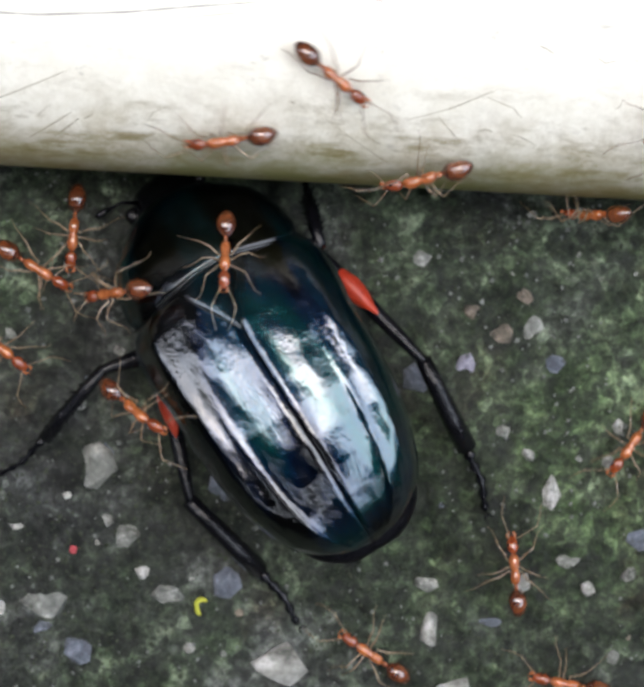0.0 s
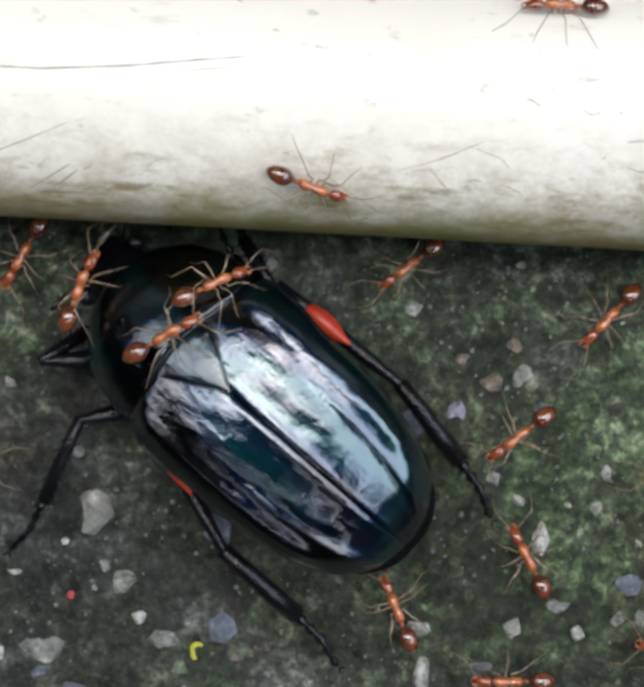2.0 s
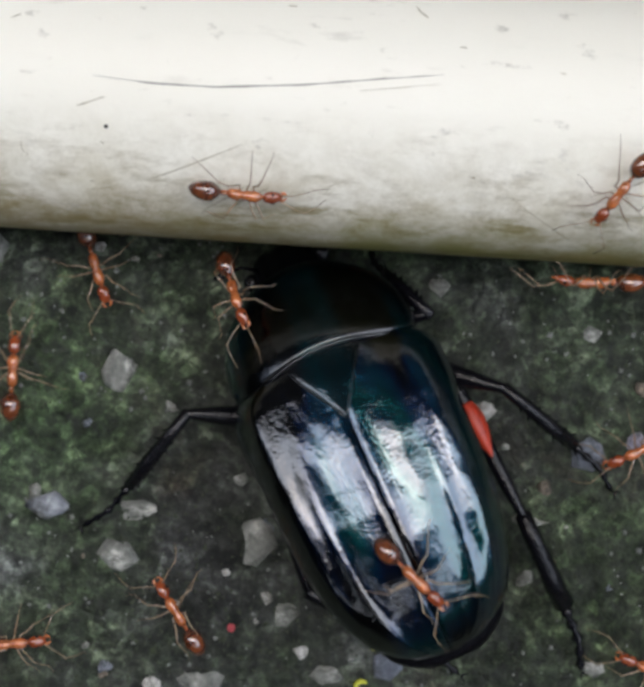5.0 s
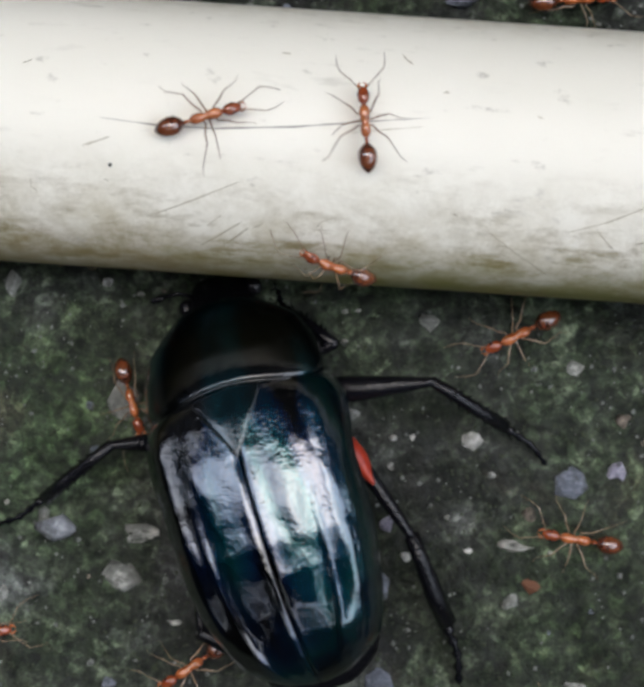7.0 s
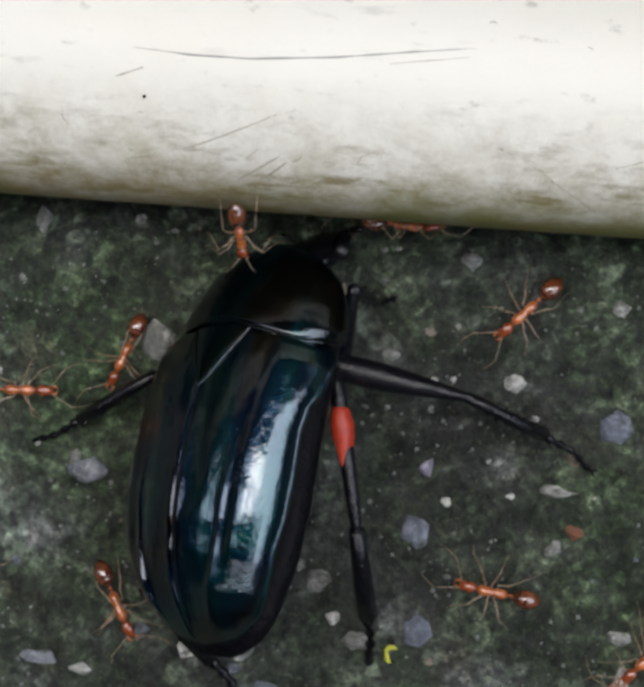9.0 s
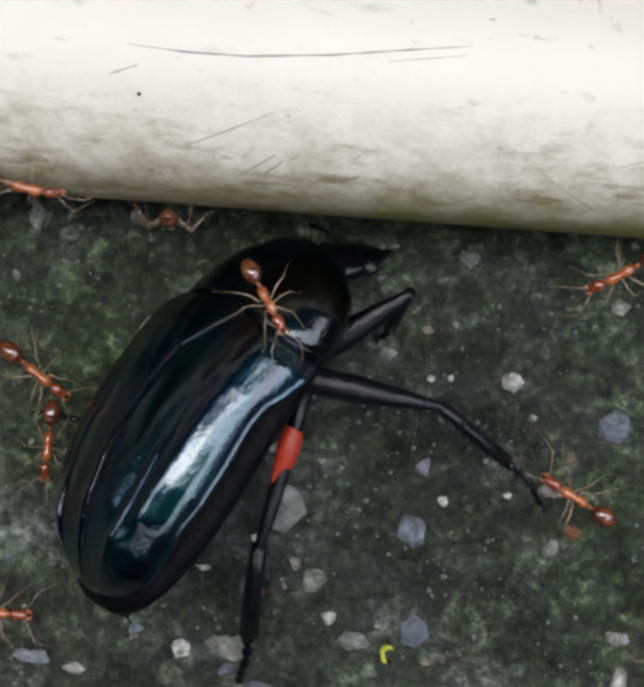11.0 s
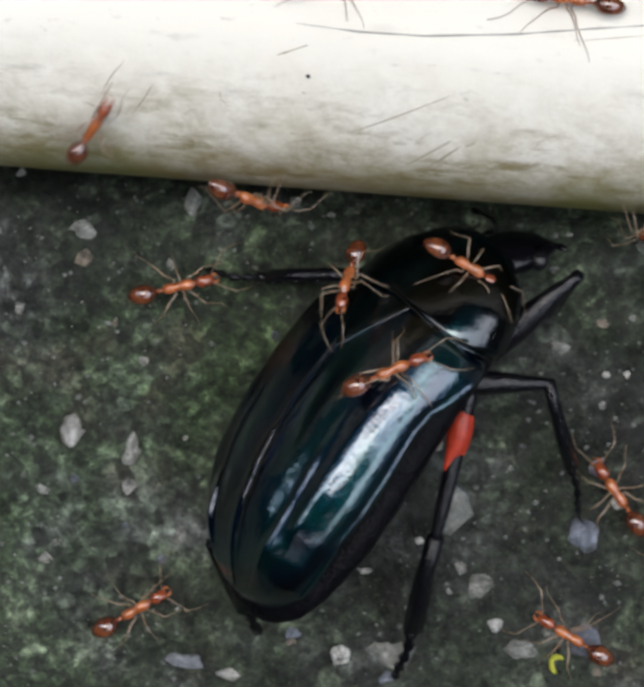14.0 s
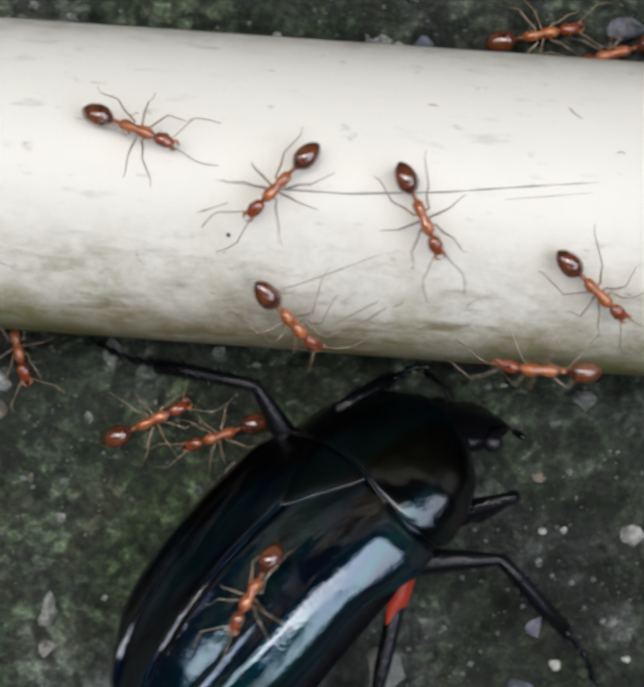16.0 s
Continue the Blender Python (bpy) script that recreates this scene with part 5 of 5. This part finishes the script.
    roam([
        (0, 'body', -0.6, -16.4, -111, 5, -0.65, -0.36), (0.5, 'body', -1.3, -14.8, -73, 5.5, -0.57, -0.21),
        (1, 'body', -0.2, -13.8, -64, 6.2, -0.65, -0.14), (1.5, 'body', 1.1, -13.3, -61, 6.7, -0.47, 0.02),
        (2, 'body', 0.4, -11.2, -59, 6.7, -0.33, 0.15), (2.5, 'body', 0.7, -11.5, -81, 7, -0.26, 0.21),
        (3, 'body', 1.9, -12.7, -130, 7.7, -0.16, 0.17), (3.5, 'body', 1.6, -13.7, -148, 7.7, -0.15, 0.16),
        (4, 'body', 0.4, -15.3, -131, 7.9, -0.25, -0.03), (4.5, 'body', 1.6, -17.5, -143, 8, -0.27, -0.17),
        (5, 'body', 3.9, -19.6, -131, 8.3, -0.05, -0.08), (5.6, 'ground', 7.1, -25.3, -143), (7, 'ground', 11.8, -27.2, -131),
        (11, 'ground', 17.6, -24.6, -311), (12.5, 'ground', 11.1, -30, -311), (13, 'ground', 5.9, -26.5, -296), (13.5, 'ground', 3.8, -26.3, -285),
        (14, 'ground', 3, -25.5, -298), (14.5, 'ground', 1.4, -25, -304), (15, 'ground', 1.7, -26.4, -299), (16, 'ground', 3.4, -27.5, -300)])
    roam([
        (0, 'ground', 17.4, -24.4, 9), (0.5, 'ground', 16.9, -23.1, 6), (1, 'ground', 16.8, -21.6, 5), (1.5, 'ground', 17.4, -22, 5),
        (2, 'ground', 18.4, -21.6, 30), (2.5, 'ground', 19, -21.2, 47), (3, 'ground', 18.8, -21.6, 59), (3.5, 'ground', 17, -20.4, 50),
        (4, 'ground', 16, -22.5, 49), (4.5, 'ground', 15.8, -22.2, 86), (5, 'ground', 14.7, -14.7, 118), (7.5, 'ground', 12.3, -18.6, 80),
        (8, 'ground', 11.9, -22, 93), (8.5, 'ground', 5.8, -25.3, 88), (10, 'ground', 9.9, -19.7, 60), (11, 'ground', 10.7, -18.6, 61),
        (11.5, 'ground', 13.9, -22, 97), (12, 'ground', 12.3, -20.4, 97), (12.5, 'ground', 8.3, -19.4, 82), (13, 'ground', 6.1, -21, 108),
        (13.5, 'ground', 3.5, -21.2, 84), (14, 'ground', 4.5, -18.9, 38), (14.5, 'ground', 6.5, -18.5, 43), (16, 'ground', 11.4, -17.3, 49)])
    roam([
        (0, 'ground', 10.8, -28.8, 57), (0.5, 'ground', 11.8, -26.5, 11), (1, 'ground', 12.8, -25.3, 8), (1.5, 'ground', 12.8, -25.1, 20),
        (2, 'ground', 12.1, -24.4, 25), (2.5, 'ground', 12.3, -28.9, 42), (4, 'ground', 6.9, -34.1, -41), (12, 'ground', 17.9, -26.3, 49),
        (13, 'ground', 13, -25.6, 69), (13.5, 'ground', 8.5, -23.4, 61), (14, 'ground', 8.9, -21.3, 75), (16, 'ground', 13.8, -18, 95)])
    roam([
        (0, 'ground', 22.8, -17.9, 148), (0.5, 'ground', 23.4, -24, 173), (1, 'ground', 23.2, -27.6, 184), (1.5, 'ground', 23.3, -25.6, 90),
        (2, 'ground', 17.9, -27.6, 92), (2.5, 'ground', 17.4, -27.2, 92), (3, 'ground', 18.1, -31.2, 93), (16, 'ground', 8.6, -28, 95)])
    roam([
        (0, 'ground', 20.4, -29.8, 81), (0.5, 'ground', 21.1, -28.2, 47), (1, 'ground', 18.2, -25.6, 28), (1.5, 'ground', 18.2, -24.9, 45),
        (2, 'ground', 25.9, -26, 74), (2.5, 'ground', 22.8, -26.6, 24), (3, 'ground', 25.9, -29.8, 48), (16, 'ground', 15.8, -25.5, 95)])
    roam([
        (0, 'pipe', 14.8, 40, 122), (0.4, 'pipe', 7, -28, 143), (0.5, 'pipe', 3.6, -28, 152), (0.8, 'pipe', 1.2, -38, 241),
        (1, 'pipe', 2.7, -40, 240), (1.5, 'pipe', 5.1, -47, 237), (2, 'pipe', 6.1, -37, 251), (2.5, 'pipe', 7.2, -27, 230),
        (2.8, 'pipe', 6.4, -41, 71), (3, 'pipe', 3.8, -19, 82), (3.5, 'pipe', 2.9, -29, 103), (4, 'pipe', -7.3, 0, 85),
        (4.4, 'pipe', -9.5, -18, 208), (4.5, 'pipe', -9.3, -26, 204), (4.8, 'pipe', -10.3, -35, 189), (5, 'pipe', -10, -140, 270),
        (7, 'pipe', 0.1, -52, 422), (7.5, 'pipe', -1.9, -40, 512), (8, 'pipe', -4.9, -56, 539), (8.5, 'pipe', -6.1, -71, 541),
        (11, 'body', -4.3, -10.1, 570, 7.5, 0.1, 0.44), (11.5, 'body', -3.4, -10.4, 561, 7.5, 0.18, 0.42),
        (12, 'body', -4, -10.4, 579, 7.5, 0.14, 0.43), (12.5, 'body', -2.3, -9, 623, 6.1, 0.63, 0.39), (13, 'body', -2.3, -9.6, 605, 6, 0.73, 0.31),
        (13.5, 'body', -3.1, -8.8, 636, 6.4, 0.38, 0.47), (14, 'body', -3.4, -9.2, 603, 5.6, 0.39, 0.58),
        (14.5, 'body', -3, -9.5, 610, 5.7, 0.35, 0.58), (15, 'body', -2.5, -8.3, 652, 5.4, 0.4, 0.6), (15.5, 'pipe', 0.1, -16, 665),
        (16, 'pipe', 3.7, -23, 588)], 0.83)
    roam([
        (0, 'pipe', 21, -19, 142), (0.5, 'pipe', 20.5, -61, 172), (1, 'pipe', 19.6, -36, 117), (1.5, 'ground', 23.3, -8.1, 131),
        (2, 'ground', 21.7, -9.5, 139), (2.5, 'pipe', 15.4, -88, 115), (3, 'ground', 17, -7.8, 110), (3.5, 'ground', 15.4, -8.8, 119),
        (4, 'pipe', 10.8, -88, 66), (4.5, 'pipe', 11.3, -140, 90), (5, 'pipe', 11.1, -87, 89), (7.3, 'ground', 8.8, -8.2, 124),
        (7.5, 'pipe', 3, -75, 159), (8, 'ground', 6, -8.4, 134), (8.5, 'ground', 5.1, -10.6, 141), (10, 'ground', 12.6, -8.6, 121),
        (12.5, 'pipe', 10, -69, 136), (13, 'pipe', 4.7, -50, 107), (13.5, 'pipe', 5.3, -64, 154), (14, 'pipe', 4.4, -75, 165),
        (14.5, 'ground', 7.4, -9.7, 140), (15, 'ground', 8.5, -10.4, 122), (15.5, 'ground', 4.4, -8.7, 133), (16, 'pipe', 2.3, -59, 86)])
    roam([
        (0, 'pipe', 24.3, 6, 93), (1.5, 'pipe', 21.5, 26, 94), (2, 'pipe', 16.5, 38, 93), (2.5, 'pipe', 16.3, 32, 249), (2.8, 'pipe', 13.5, 25, 129),
        (3, 'pipe', 12.3, 45, 83), (3.2, 'pipe', 5.6, 35, 121), (3.5, 'pipe', 6.6, 23, 195), (3.7, 'pipe', 8.8, 22, 217), (4, 'pipe', 10.6, -6, 208),
        (4.5, 'pipe', 11.5, -30, 171), (5, 'pipe', 10.9, -26, 150), (7.3, 'pipe', -0.6, 11, 1), (7.5, 'pipe', -1.3, 15, -1),
        (8, 'pipe', -1.2, 18, 0), (8.5, 'pipe', -2.4, 39, 1), (9.5, 'pipe', 0.1, 60, 2), (12, 'pipe', 13.4, 39, 106), (12.5, 'pipe', 6, 5, 99),
        (13, 'pipe', 3.1, 2, 118), (13.5, 'pipe', 1.8, 10, 86), (14, 'pipe', 0, 16, 86), (14.5, 'pipe', -5.2, 11, 78), (15, 'pipe', -5.2, 11, 53),
        (15.5, 'pipe', -14.3, -13, 124), (15.8, 'pipe', -16.9, -21, 122), (16, 'pipe', -20.7, -29, 115)], 0.83)
    roam([
        (0, 'pipe', 28.5, -23, 93), (2.5, 'pipe', 21.3, -10, 112), (2.8, 'pipe', 12, -22, 204), (3, 'pipe', 13.5, -20, 206),
        (3.5, 'pipe', 13.4, -140, 270), (5, 'pipe', 8.9, -140, 270), (8, 'pipe', 9.5, -140, 270), (12, 'pipe', -22.7, -31, 253),
        (12.5, 'pipe', -16.6, -52, 232), (13, 'pipe', -10.3, -16, 281), (13.5, 'pipe', -8, 4, 286), (14, 'pipe', -9.2, 17, 284),
        (14.5, 'pipe', -9.0, 31, 295), (15, 'pipe', -7.4, 42, 314), (15.5, 'pipe', -9.7, 20, 166), (16, 'pipe', -8, 3, 140)], 0.83)
    roam([
        (0, 'ground', -31, -15, -45), (13, 'ground', -26, -15, -45), (13.5, 'ground', -22.4, -12, -35), (13.7, 'ground', -20.7, -9.4, -30),
        (13.85, 'pipe', -20.0, -82, -28), (14, 'pipe', -18.2, -40, -28), (14.1, 'pipe', -16.8, -13, -31), (14.3, 'pipe', -12.8, 12, -55),
        (14.5, 'pipe', -11.4, 8, -65), (14.75, 'pipe', -11.5, 5, -105), (15, 'pipe', -12, -6, -127), (15.5, 'pipe', -2.7, -3, -94), (16, 'pipe', -2.8, -3, -152)], 0.83)
    roam([
        (0, 'ground', 20.7, 11.1, -86), (14.5, 'ground', 0.2, 5, -77), (15, 'ground', -1.2, 7.1, -70), (15.5, 'ground', -0.5, 6.7, -82),
        (16, 'ground', 1.6, 7.4, -76)])
    roam([
        (0, 'pipe', -23.4, -18, -87), (14.5, 'pipe', -32.4, -21, -86), (15, 'pipe', -26.5, 11, -85), (15.5, 'pipe', -16.8, 20, -84),
        (16, 'pipe', -13.5, 17, -108)], 0.83)
    roam([
        (0, 'ground', 26.9, 11.5, -86), (15, 'ground', 8.5, 9.3, -74), (15.5, 'ground', 6.9, 7.9, -254), (16, 'ground', 5, 6.9, -251)])
    roam([
        (0, 'ground', -14.4, -23.5, -88), (3.5, 'ground', -14.4, -23.2, -12), (4, 'ground', -15, -24.2, 3), (4.5, 'ground', -14.8, -25.2, -83),
        (5, 'ground', -14.1, -25.6, -81), (6, 'ground', -16.2, -24, -86), (7.5, 'ground', -16.2, -24.5, -82), (8.5, 'ground', -15.7, -25.3, -40),
        (9.5, 'ground', -21.5, -25, -41), (15, 'ground', -29.1, -7.2, -130), (15.5, 'ground', -26.4, -7.1, -137), (16, 'ground', -19.6, -7.1, -162)])
    roam([
        (0, 'ground', -14.6, -17.3, -87), (3, 'ground', -12.8, -13.3, -42), (3.5, 'ground', -11.2, -14.9, -39), (4, 'ground', -11.5, -9.4, -65),
        (4.5, 'ground', -9.7, -14.3, -67), (4.8, 'ground', -11.2, -14.7, -73), (5, 'ground', -14.5, -13, -1), (5.5, 'ground', -17.2, -13.4, 3),
        (16, 'ground', -29.4, -9.6, 3)])
    roam([
        (0, 'ground', 35.4, -14.9, 93), (2.5, 'ground', 23.4, -17.6, 93), (3, 'ground', 21.3, -13.4, 97), (3.5, 'ground', 23.1, -12.1, 93),
        (4.5, 'ground', 18.5, -24.7, 48), (5, 'ground', 16.1, -25.1, 71), (6, 'ground', 21.7, -23.7, 94), (16, 'ground', 17, -17.8, 95)])


motions()
